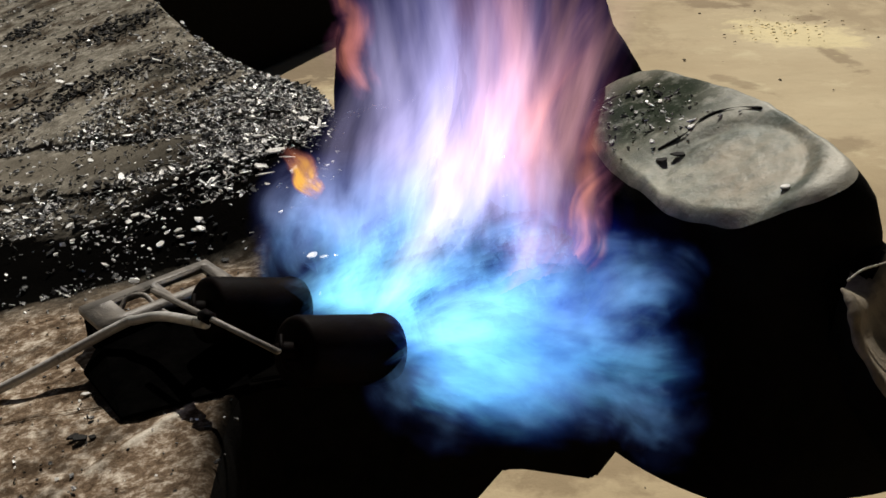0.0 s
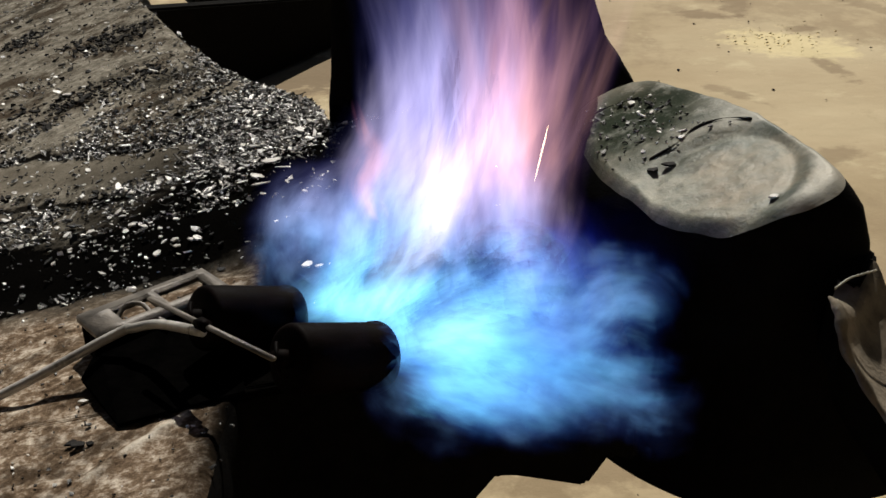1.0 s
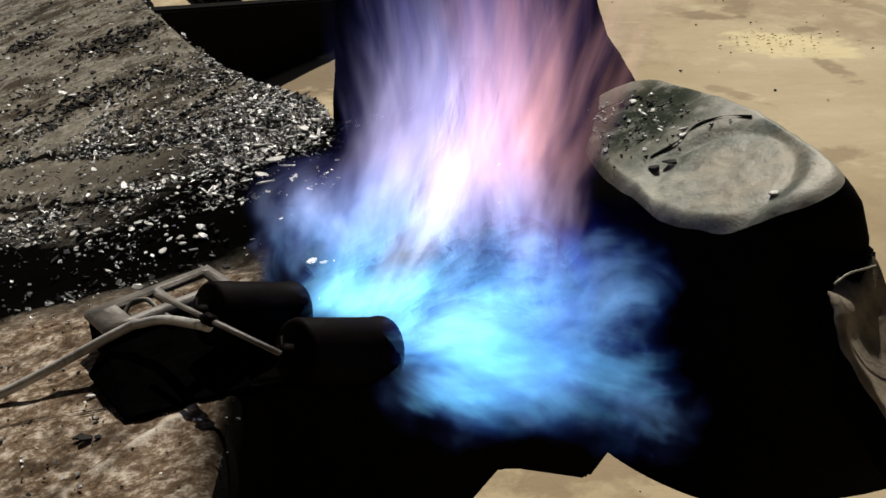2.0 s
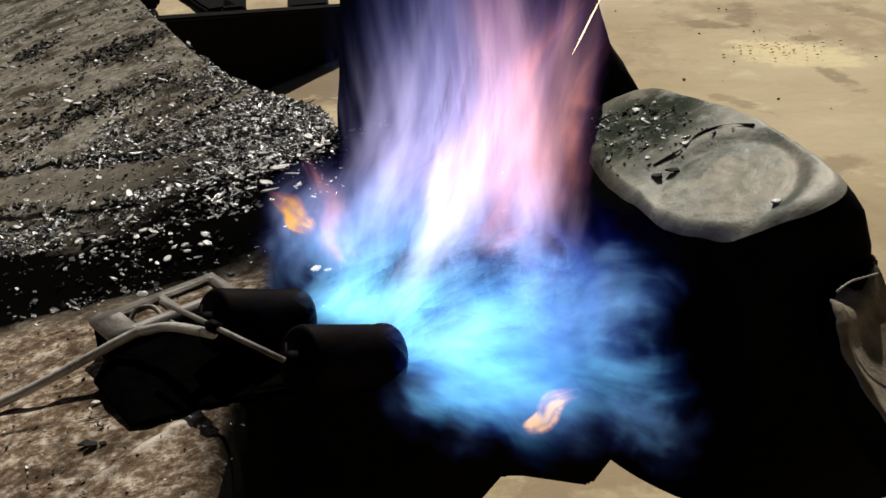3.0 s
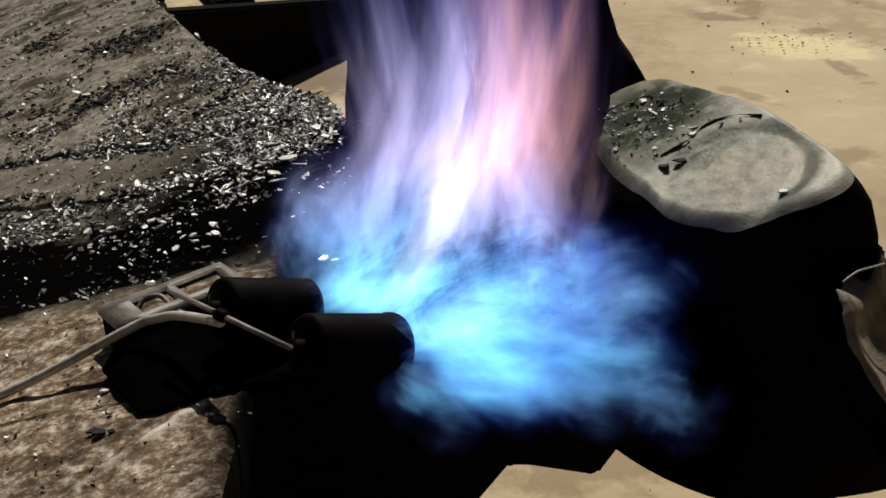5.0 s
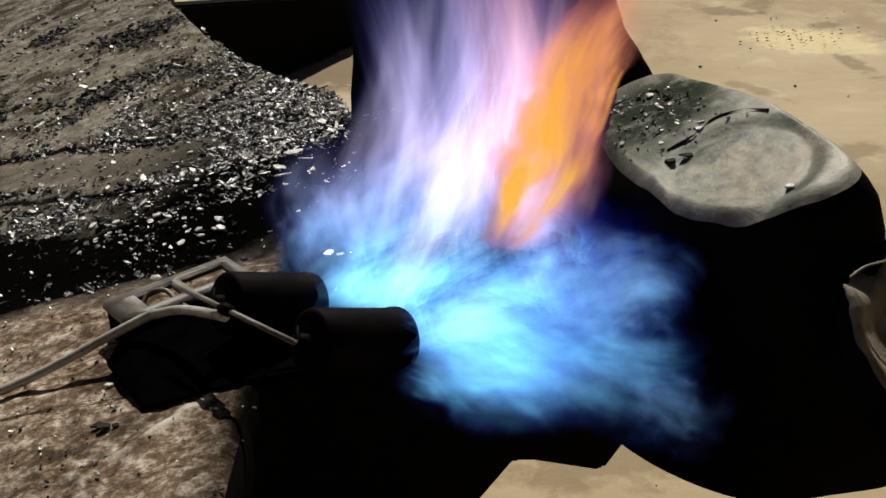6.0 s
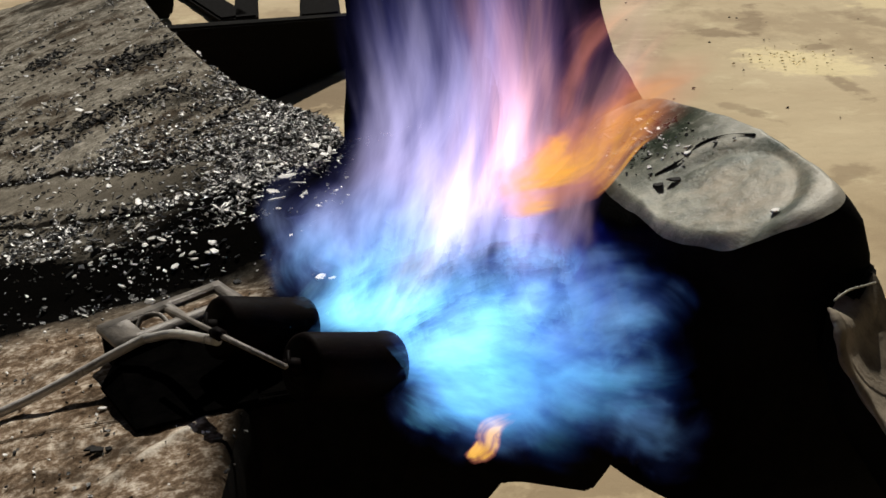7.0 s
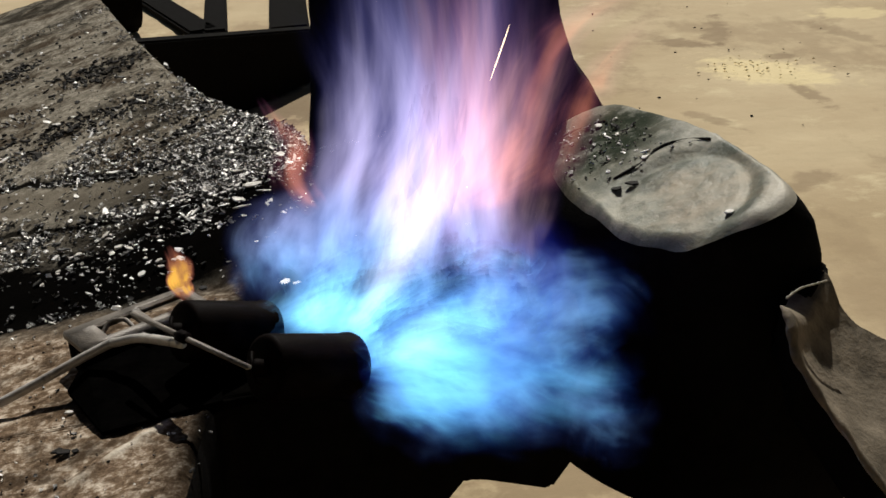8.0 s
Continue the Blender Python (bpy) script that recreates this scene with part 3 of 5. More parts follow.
    part("lug_collar", tube(collar, [0.0005 + 0.0006 * abs(math.sin(1.7 * i)) for i in range(len(collar))], 7), BOSS, base, "thin pale collar line on the lug")
    part("lug_knob", prism([(0.452, 0.0, 0.42), (0.452, 0.0, 0.450), (0.463, 0.012, 0.458), (0.480, 0.04, 0.458), (0.486, 0.05, 0.42)], [(0, 0, 0), (-0.02, 0.05, 0.0)], 0.004), DARK_IRON, base)
    return base


def flakes_mesh(name, spots, material, label):
    """Thin curled chips, each tilted its own way, in one mesh."""
    verts, faces = [], []
    for (x, y, z, size, long, tilt, turn, thick, rng) in spots:
        m = rng.choice((4, 5, 6))
        rot = Euler((rng.gauss(0, tilt), rng.gauss(0, tilt), turn)).to_matrix()
        start = len(verts)
        a0 = rng.random() * 6
        outline = []
        for i in range(m):
            a = a0 + 2 * math.pi * i / m + rng.uniform(-0.25, 0.25)
            r = size * rng.uniform(0.6, 1.1)
            outline.append((r * math.cos(a) * long, r * math.sin(a), rng.uniform(-0.15, 0.15) * size))
        for dz in (0.0, thick):
            for (px, py, pz) in outline:
                v = rot @ Vector((px, py, pz + dz))
                verts.append((x + v.x, y + v.y, z + v.z))
        faces.append(tuple(start + m + i for i in range(m)))
        faces.append(tuple(start + m - 1 - i for i in range(m)))
        for i in range(m):
            j = (i + 1) % m
            faces.append((start + i, start + j, start + m + j, start + m + i))
    me = bpy.data.meshes.new(name)
    me.from_pydata(verts, [], faces)
    me.materials.append(material)
    return tagged(new(name, me), label, "flakes", kind="stuff")


def build_flakes():
    rng = random.Random(11)
    spots = []

    def put(x, y, z, size, long=1.0, tilt=0.35):
        spots.append((x, y, z + 0.001 + 0.3 * size * tilt, size, long, tilt, rng.random() * 6.3, rng.uniform(0.0005, 0.0014), rng))

    tries = 0
    while len(spots) < 21000 and tries < 220000:
        tries += 1
        y = 0.14 + 1.9 * rng.random() ** 1.9
        xr = edge_x(y)
        x = xr - 0.012 - (0.9 + 0.25 * y) * rng.random() ** 1.5
        if y < 0.38 and x > 0.02:
            continue
        away = xr - x
        dense = 0.12 + 0.62 * math.exp(-(away / 0.36) ** 2) * math.exp(-(max(0, y - 0.3) / 0.45) ** 2)
        dense += 0.75 * math.exp(-((y - (0.551 - 0.556 * (x + 0.196))) / 0.02) ** 2)
        dense += 0.6 * smooth_step(0.05, 0.35, noise.noise(Vector((x * 7, y * 7, 2.0))))
        strip = (0.551 - 0.556 * (x + 0.196)) - y
        if y - 0.42 * x > 0.225 and y + 0.35 * x < 0.235:
            dense *= 0.13
        if y - 0.42 * x < 0.225:
            dense *= 0.05
        dense *= 1 - 0.75 * smooth_step(0.55, 0.95, y)
        dense *= 0.6 + 0.4 * smooth_step(-0.32, -0.12, x)
        dense *= 0.08 + 0.92 * smooth_step(0.18, 0.32, math.hypot(x - 0.08, y - 0.16))
        if 0.015 < strip < 0.13 and x < -0.16:
            dense *= 0.15
        dense *= 0.45 + 0.9 * smooth_step(-0.3, 0.3, noise.noise(Vector((x * 16, y * 16, 0.0))))
        if rng.random() > dense:
            continue
        size = rng.choice((0.0007, 0.0009, 0.0011, 0.0014, 0.0018, 0.0023, 0.0034)) * rng.uniform(0.8, 1.3)
        long = rng.choice((1, 1, 1.4, 2.0)) if rng.random() < 0.95 else rng.uniform(3, 4.5)
        put(x, y, top_z(x, y), size, long)
    for _ in range(620):
        x, y = rng.uniform(-0.36, -0.03), rng.uniform(-0.45, 0.13)
        put(x, y, top_z(x, y), rng.choice((0.0006, 0.0008, 0.0010, 0.0014, 0.002)), rng.choice((1, 1.6)))
    for _ in range(40):
        x, y = rng.uniform(0.0, 0.2), rng.uniform(-0.09, 0.2)
        put(x, y, top_z(x, y), rng.uniform(0.0012, 0.003), rng.choice((1, 1.8)))
    # long curled shavings near the corner of the plate
    for _ in range(90):
        y = 0.32 + 0.36 * rng.random()
        x = min(edge_x(y), 0.0) - 0.012 - 0.17 * rng.random()
        put(x, y, top_z(x, y) + 0.001, rng.uniform(0.0014, 0.0022), rng.uniform(4, 7), 0.2)
    flakes_mesh("scale_flakes", spots, FLAKES, "loose flakes of pale and black mill scale lying on the plate")

    # coarse burnt crumbs that lie in drifts farther up the plate
    crumbs = []
    rng3 = random.Random(5)
    while len(crumbs) < 3400:
        y = 0.40 + 1.3 * rng3.random()
        x = edge_x(y) - 0.02 - 0.85 * rng3.random()
        drift = noise.noise(Vector((x * 6, y * 5, 4.0))) + 0.5 * noise.noise(Vector((x * 17, y * 17, 1.0)))
        strip = (0.551 - 0.556 * (x + 0.196)) - y
        if 0.015 < strip < 0.13 and x < -0.16 or rng3.random() > 0.03 + smooth_step(0.10, 0.45, drift):
            continue
        size = rng3.choice((0.0012, 0.0016, 0.0022, 0.0030, 0.0044))
        crumbs.append((x, y, top_z(x, y) + 0.001, size, rng3.choice((1, 1.3, 2.0)), 0.3, rng3.random() * 6, size * 0.6, rng3))
    flakes_mesh("burnt_crumbs", crumbs, CHAR, "coarse black burnt crumbs lying in drifts on the plate")

    spots2 = []
    spots = spots2
    rng2 = random.Random(3)
    for _ in range(230):
        x, y = rng2.gauss(0.325, 0.035), rng2.gauss(0.30, 0.06)
        if not (0.275 < x < 0.402 - 0.42 * (y - 0.2) and 0.2 < y < 0.37):
            continue
        z = 0.503 + 0.36 * (x - 0.37) + 0.09 * (y - 0.14)
        size = rng2.choice((0.0006, 0.0008, 0.0011, 0.0015, 0.0024))
        spots2.append((x, y, z + 0.001, size, rng2.choice((1, 1.5, 2.5)), 0.3, rng2.random() * 6, 0.001, rng2))
    flakes_mesh("boss_grit", spots2, FLAKES, "gritty crumbs and flakes on the green-grey boss")


def build_crack_bars():
    # thin dark bars laid on the boss in place of cracks
    def sliver(pts, r):
        line = curve_points([(x, y, 0.5045 + 0.36 * (x - 0.37) + 0.09 * (y - 0.14) - drop) for x, y, drop in pts], 5)
        ob = part("charred_sliver", tube(line, [r * (0.6 + 0.5 * math.sin(7.0 * i)) for i in range(len(line))], 7), CHAR)
        tagged(ob, "thin black bar standing in for a crack in the boss", "sliver", "slivers on the boss")

    sliver([(0.318, 0.205, 0.0), (0.345, 0.215, 0.0), (0.366, 0.232, 0.0), (0.392, 0.228, 0.0), (0.412, 0.205, 0.0)], 0.0014)
    sliver([(0.275, 0.352, 0.0), (0.30, 0.357, 0.0), (0.330, 0.350, 0.0)], 0.0011)


def build_chips():
    """The larger loose chips, each a thing of its own."""
    rng = random.Random(8)

    def chip(x, y, z, size, material, label, group):
        m = rng.choice((5, 6, 7))
        a0 = rng.random() * 6
        ring = [(size * rng.uniform(0.6, 1.1) * math.cos(a0 + 2 * math.pi * i / m) * 1.35, size * rng.uniform(0.6, 1.1) * math.sin(a0 + 2 * math.pi * i / m), rng.uniform(-0.12, 0.12) * size) for i in range(m)]
        ob = part("scale_chip", prism(ring, [(0, 0, 0), (0, 0, 0.0016)], 0.0004, 1), material, smooth=False)
        ob.matrix_basis = pose(x, y, z + 0.0012 + 0.1 * size, rng.gauss(0, 9), rng.gauss(0, 9), rng.uniform(0, 360))
        tagged(ob, label, "scale chip", group)

    pale = "pale chip of mill scale lying on the plate"
    for x, y, size in ((-0.463, 0.983, 0.008), (-0.437, 0.946, 0.009), (-0.41, 0.955, 0.006), (-0.081, 0.429, 0.010), (-0.092, 0.415, 0.006), (-0.043, 0.470, 0.007), (-0.055, 0.36, 0.010), (-0.07, 0.33, 0.008), (-0.157, -0.071, 0.0034), (-0.06, 0.30, 0.009), (-0.03, 0.43, 0.008), (-0.02, 0.45, 0.009)):
        chip(x, y, top_z(x, y), size, PALE_CHIP, pale, "pale chips on the plate")
    for _ in range(34):
        y = 0.22 + 0.6 * rng.random() ** 1.4
        x = edge_x(y) - 0.02 - 0.32 * rng.random() ** 1.3 if y > 0.4 else -0.09 - 0.25 * rng.random()
        chip(x, y, top_z(x, y), rng.uniform(0.0028, 0.0050), PALE_CHIP, pale, "pale chips on the plate")
    for x, y, size in ((0.012, 0.108, 0.004), (0.0, 0.118, 0.005), (0.045, 0.10, 0.003), (0.162, -0.06, 0.005), (0.15, -0.075, 0.003)):
        chip(x, y, top_z(x, y) + 0.004, size, PALE_CHIP, "bright chip of scale in the flame", "chips in the flame")
    for x, y, size, mat in ((0.398, 0.062, 0.0045, PALE_CHIP), (0.352, 0.225, 0.004, PALE_CHIP), (0.318, 0.185, 0.007, CHAR), (0.334, 0.190, 0.006, CHAR), (0.322, 0.345, 0.005, PALE_CHIP), (0.338, 0.325, 0.005, CHAR)):
        sunk = 0.0045 * smooth_step(1.16, 0.88, math.hypot((x - 0.369) / 0.066, (y - 0.126) / 0.086))
        chip(x, y, 0.502 - sunk + 0.36 * (x - 0.37) + 0.09 * (y - 0.14), size, mat, "small loose chip lying on the boss", "chips on the boss")
    for x, y, size in ((-0.144, -0.138, 0.006), (-0.150, -0.134, 0.004), (-0.135, -0.14, 0.003), (-0.196, 0.551, 0.008), (-0.28, -0.05, 0.004)):
        chip(x, y, top_z(x, y), size, CHAR, "black crumb of burnt scale", "black crumbs on the casting")


# ---- the torch ----
AXIS = Vector((0.726, 0.594, -0.343)).normalized()
REAR = Vector((0.015, -0.157, 0.492))
ACROSS = Vector((-0.073, 0.084, -0.005))


def build_burner(torch, at):
    """A steel burner cup: open mouth with a rolled rim, stepped back wall, air holes and a nozzle clamp."""
    side = AXIS.orthogonal().normalized()
    over = AXIS.cross(side)

    def ring(d, r, n=40):
        return [at + AXIS * d + (side * math.cos(a) + over * math.sin(a)) * r for a in np.linspace(0, 2 * math.pi, n, endpoint=False)]

    bm = bmesh.new()
    profile = [(0.0, 0.006), (0.0, 0.0215), (0.0015, 0.0238), (0.004, 0.0246), (0.05, 0.0250), (0.072, 0.0253), (0.0735, 0.0262), (0.077, 0.0262), (0.079, 0.0255), (0.079, 0.0236), (0.074, 0.0230), (0.012, 0.0222), (0.010, 0.006)]
    sheet(bm, [ring(d, r) for d, r in profile], True)
    bmesh.ops.recalc_face_normals(bm, faces=bm.faces)
    cup = part("burner_cup", bm, BURNER_STEEL, torch, "burnt dark steel burner cup")
    bm = tube([at - AXIS * 0.012, at - AXIS * 0.004, at + AXIS * 0.03], [0.006, 0.0075, 0.0075], 6)
    part("nozzle", bm, BURNER_STEEL, cup)
    bm = tube(curve_points([at + side * 0.012 - AXIS * 0.006, at + side * 0.002 - AXIS * 0.011 + over * 0.004, at - side * 0.010 - AXIS * 0.010 + over * 0.001, at - side * 0.014 - AXIS * 0.004], 6), 0.0016, 8)
    part("clamp", bm, BURNER_STEEL, cup)


def build_torch():
    torch = thing("gas_torch", (-0.10, 0.0, 0.43), "twin-burner gas torch of burnt steel resting on the casting", "torch")
    eye = Vector((0.134, -0.95, 0.893))
    inv = Matrix.Translation(-torch.location) @ Matrix.Translation(eye) @ Matrix.Scale(1.022, 4) @ Matrix.Translation(-eye)
    made_before = set(bpy.data.objects)
    build_burner(torch, REAR)
    build_burner(torch, REAR + ACROSS)
    # flat bar that joins the two nozzles
    a, b = Vector((-0.094, -0.062, 0.497)), Vector((0.010, -0.181, 0.503))
    a = a - (b - a) * 0.04
    way = (b - a).normalized()
    wide = Vector((way.y, -way.x, 0)).normalized()
    up = wide.cross(way).normalized()
    up = up if up.z > 0 else -up
    out = [a + wide * s * 0.0023 + up * h for s, h in ((-1, 0), (1, 0), (1, 0.0030), (-1, 0.0030))]
    part("cross_bar", prism(out, [(0, 0, 0), tuple(b - a)], 0.0008, 2), BRACKET_STEEL, torch)
    mid = a + (b - a) * 0.42
    out = [mid + wide * s * 0.0042 + up * h for s, h in ((-1, -0.002), (1, -0.002), (1, 0.0050), (-1, 0.0050))]
    part("clamp_block", prism(out, [(0, 0, 0), tuple(way * 0.014)], 0.001, 2), BURNER_STEEL, torch)
    # handle tube with its bend into the clamp
    line = curve_points([(-0.50, -0.158, 0.372), (-0.342, -0.098, 0.403), (-0.2345, -0.071, 0.425), (-0.134, -0.047, 0.4640), (-0.116, -0.049, 0.4705), (-0.092, -0.061, 0.478), tuple(mid + way * 0.004 - up * 0.005)], 8)
    part("handle_tube", tube(line, 0.0038, 16), TUBE_STEEL, torch, "worn bright steel handle tube")
    # stand: a flat frame with two openings
    c0, e1, e2 = Vector((-0.176, 0.004, 0.460)), Vector((0.092, 0.071, 0.005)), Vector((0.031, -0.046, 0.002))
    bm = bmesh.new()
    holes = ((0.22, 0.50, 0.22, 0.76), (0.57, 0.91, 0.20, 0.76))
    us = sorted({0.0, 1.0, *[h[0] for h in holes], *[h[1] for h in holes]})
    vs_ = sorted({0.0, 1.0, 0.20, 0.22, 0.76})
    grid = {}
    for i, u in enumerate(us):
        for j, v in enumerate(vs_):
            grid[i, j] = bm.verts.new(c0 + e1 * u + e2 * v)
    for i in range(len(us) - 1):
        for j in range(len(vs_) - 1):
            u, v = (us[i] + us[i + 1]) / 2, (vs_[j] + vs_[j + 1]) / 2
            if any(h[0] < u < h[1] and h[2] < v < h[3] for h in holes):
                continue
            bm.faces.new((grid[i, j], grid[i + 1, j], grid[i + 1, j + 1], grid[i, j + 1]))
    solid = bmesh.ops.extrude_face_region(bm, geom=bm.faces[:])
    bmesh.ops.translate(bm, verts=[g for g in solid["geom"] if isinstance(g, bmesh.types.BMVert)], vec=(0, 0, -0.007))
    bmesh.ops.recalc_face_normals(bm, faces=bm.faces)
    loose = [v for v in bm.verts if not v.link_faces]
    bmesh.ops.delete(bm, geom=loose, context="VERTS")
    bmesh.ops.bevel(bm, geom=[e for e in bm.edges if len(e.link_faces) == 2 and e.calc_face_angle(0) > 0.6], offset=0.0013, segments=2, affect="EDGES", clamp_overlap=True)
    part("stand_frame", bm, BRACKET_STEEL, torch, "dull steel stand frame with two openings")
    for u in (0.06, 0.94):
        p = c0 + e1 * u + e2 * 0.5
        part("stand_foot", tube([p - Vector((0, 0, 0.004)), p - Vector((0, 0, 0.05))], 0.006, 10), BURNER_STEEL, torch)
    # black walls under the stand's outer edges, added to fill in its shade
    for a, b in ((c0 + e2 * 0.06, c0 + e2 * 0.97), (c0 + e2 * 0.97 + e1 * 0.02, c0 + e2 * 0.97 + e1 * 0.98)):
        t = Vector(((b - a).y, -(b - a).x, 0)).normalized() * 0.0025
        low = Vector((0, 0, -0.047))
        part("skirt", prism([a + e1 * 0.02 - Vector((0, 0, 0.006)), b + e1 * 0.02 - Vector((0, 0, 0.006)), b + e1 * 0.02 + low, a + e1 * 0.02 + low], [(0, 0, 0), tuple(-t)], 0.0006, 1), SHADOW_BLACK, torch)
    # black floor put under the stand's openings in place of shade
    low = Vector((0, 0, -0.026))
    part("pan_floor", prism([c0 + e1 * 0.03 + e2 * 0.03 + low, c0 + e1 * 0.98 + e2 * 0.03 + low, c0 + e1 * 0.98 + e2 * 0.95 + low, c0 + e1 * 0.03 + e2 * 0.95 + low], [(0, 0, 0), (0, 0, -0.003)]), SHADOW_BLACK, torch)
    p = c0 + e1 * 0.30 + e2 * 0.5 - Vector((0, 0, 0.010))
    part("valve_hook", tube(curve_points([p + Vector((-0.010, -0.006, 0.0)), p + Vector((-0.004, 0.006, 0.010)), p + Vector((0.010, 0.006, 0.012)), p + Vector((0.022, -0.008, 0.008)), p + Vector((0.036, -0.022, 0.006))], 6), 0.0021, 10), BRACKET_STEEL, torch)
    # black sheet made as the torch's shadow: slopes from the stand to the pad
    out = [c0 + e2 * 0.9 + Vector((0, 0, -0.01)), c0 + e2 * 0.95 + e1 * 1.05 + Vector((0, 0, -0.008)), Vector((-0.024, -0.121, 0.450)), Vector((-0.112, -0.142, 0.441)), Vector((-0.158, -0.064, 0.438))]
    part("heat_shield", prism(out, [(0, 0, 0), (0, 0, -0.003)]), SHADOW_BLACK, torch, "black sheet as torch shadow, sloping down to the casting", smooth=False)
    for ob in set(bpy.data.objects) - made_before:
        if ob.parent == torch:
            ob.data.transform(inv)
        elif ob.parent and ob.parent.parent == torch:
            ob.data.transform(inv)
    return torch


# ---- behind: a dark steel frame on the sand ----
def build_rear_frame():
    base = thing("machine_chassis", (-0.3, 2.6, 0), "dark steel chassis lying on the sand behind the casting", "chassis")
    at = Vector((-0.3, 2.6, 0))

    def box(name, a, b, wide, high):
        a, b = Vector(a) - at, Vector(b) - at
        way = (b - a).normalized()
        s = Vector((way.y, -way.x, 0)).normalized() * wide / 2
        u = s.cross(way).normalized() * high
        u = u if u.z > 0 or abs(u.z) < 1e-6 else -u
        out = [a - s, a + s, a + s + u, a - s + u]
        part(name, prism(out, [(0, 0, 0), tuple(b - a)], 0.008, 2), DARK_IRON, base, smooth=False)

    # long girder, one end propped up
    foot = [Vector((-0.66, 1.906, 0.0)) - at, Vector((0.02, 3.152, 0.0)) - at]
    girder = [foot[0], foot[1], foot[1] + Vector((0, 0, 0.07)), foot[0] + Vector((0, 0, 0.316))]
    part("girder", prism(girder, [(0, 0, 0), (-0.088, 0.048, 0)], 0.006, 2), DARK_IRON, base, smooth=False)
    box("post", (-0.605, 3.45, 0.0), (-0.77, 4.6, 0.0), 0.085, 0.03)
    box("brace", (-0.645, 3.47, 0.0), (-1.12, 4.55, 0.0), 0.11, 0.03)
    box("end_post", (-0.345, 3.42, 0.0), (-0.47, 4.6, 0.0), 0.14, 0.03)
    bm = tube([(-0.80, 1.0, 0.15), (-0.62, 1.08, 0.15)], [0.15, 0.15], 36)
    bmesh.ops.bevel(bm, geom=[e for e in bm.edges if e.calc_face_angle(0) > 0.8], offset=0.012, segments=3, affect="EDGES")
    part("roller", bm, DARK_IRON, base)


# ---- flame ----
VIEW_WAY = Vector((0.0, 0.92, -0.39)).normalized()


def tongue_mesh(points, widths, spin, seed):
    """A lens-shaped tongue of gas along a smooth line through points, which are given from its start."""
    rng = random.Random(seed)
    line = curve_points(points, 8)
    nu, nv = 9, len(line) - 1
    bm = bmesh.new()
    layer = bm.loops.layers.uv.new("UVMap")
    w1, w2 = rng.uniform(0, 6), rng.uniform(0, 6)
    stations = np.linspace(0, 1, len(widths))
    for face in (1, -1):
        rows = []
        for j, p in enumerate(line):
            v = j / nv
            way = (line[min(j + 1, nv)] - line[max(j - 1, 0)]).normalized()
            wide = VIEW_WAY.cross(way)
            wide = wide.normalized() if wide.length > 0.05 else Vector((1, 0, 0))
            deep = way.cross(wide)
            a = radians(spin) + 0.35 * math.sin(3 * v + w2)
            wide, deep = wide * math.cos(a) + deep * math.sin(a), deep * math.cos(a) - wide * math.sin(a)
            half = 0.5 * float(np.interp(v, stations, widths))
            centre = p + wide * (0.10 * half * math.sin(6 * v + w1))
            row = []
            for i in range(nu + 1):
                q = 2 * i / nu - 1
                y = face * 0.16 * half * (1 - q * q) + 0.22 * half * math.sin(2.4 * q + w1)
                row.append(bm.verts.new(centre + wide * (q * half) + deep * y))
            rows.append(row)
        for j in range(nv):
            for i in range(nu):
                f = bm.faces.new((rows[j][i], rows[j][i + 1], rows[j + 1][i + 1], rows[j + 1][i]))
                for loop, (du, dv) in zip(f.loops, ((0, 0), (1, 0), (1, 1), (0, 1))):
                    loop[layer].uv = ((i + du) / nu, (j + dv) / nv)
    return bm


FLAME_AT = Vector((0.12, 0.02, 0.455))


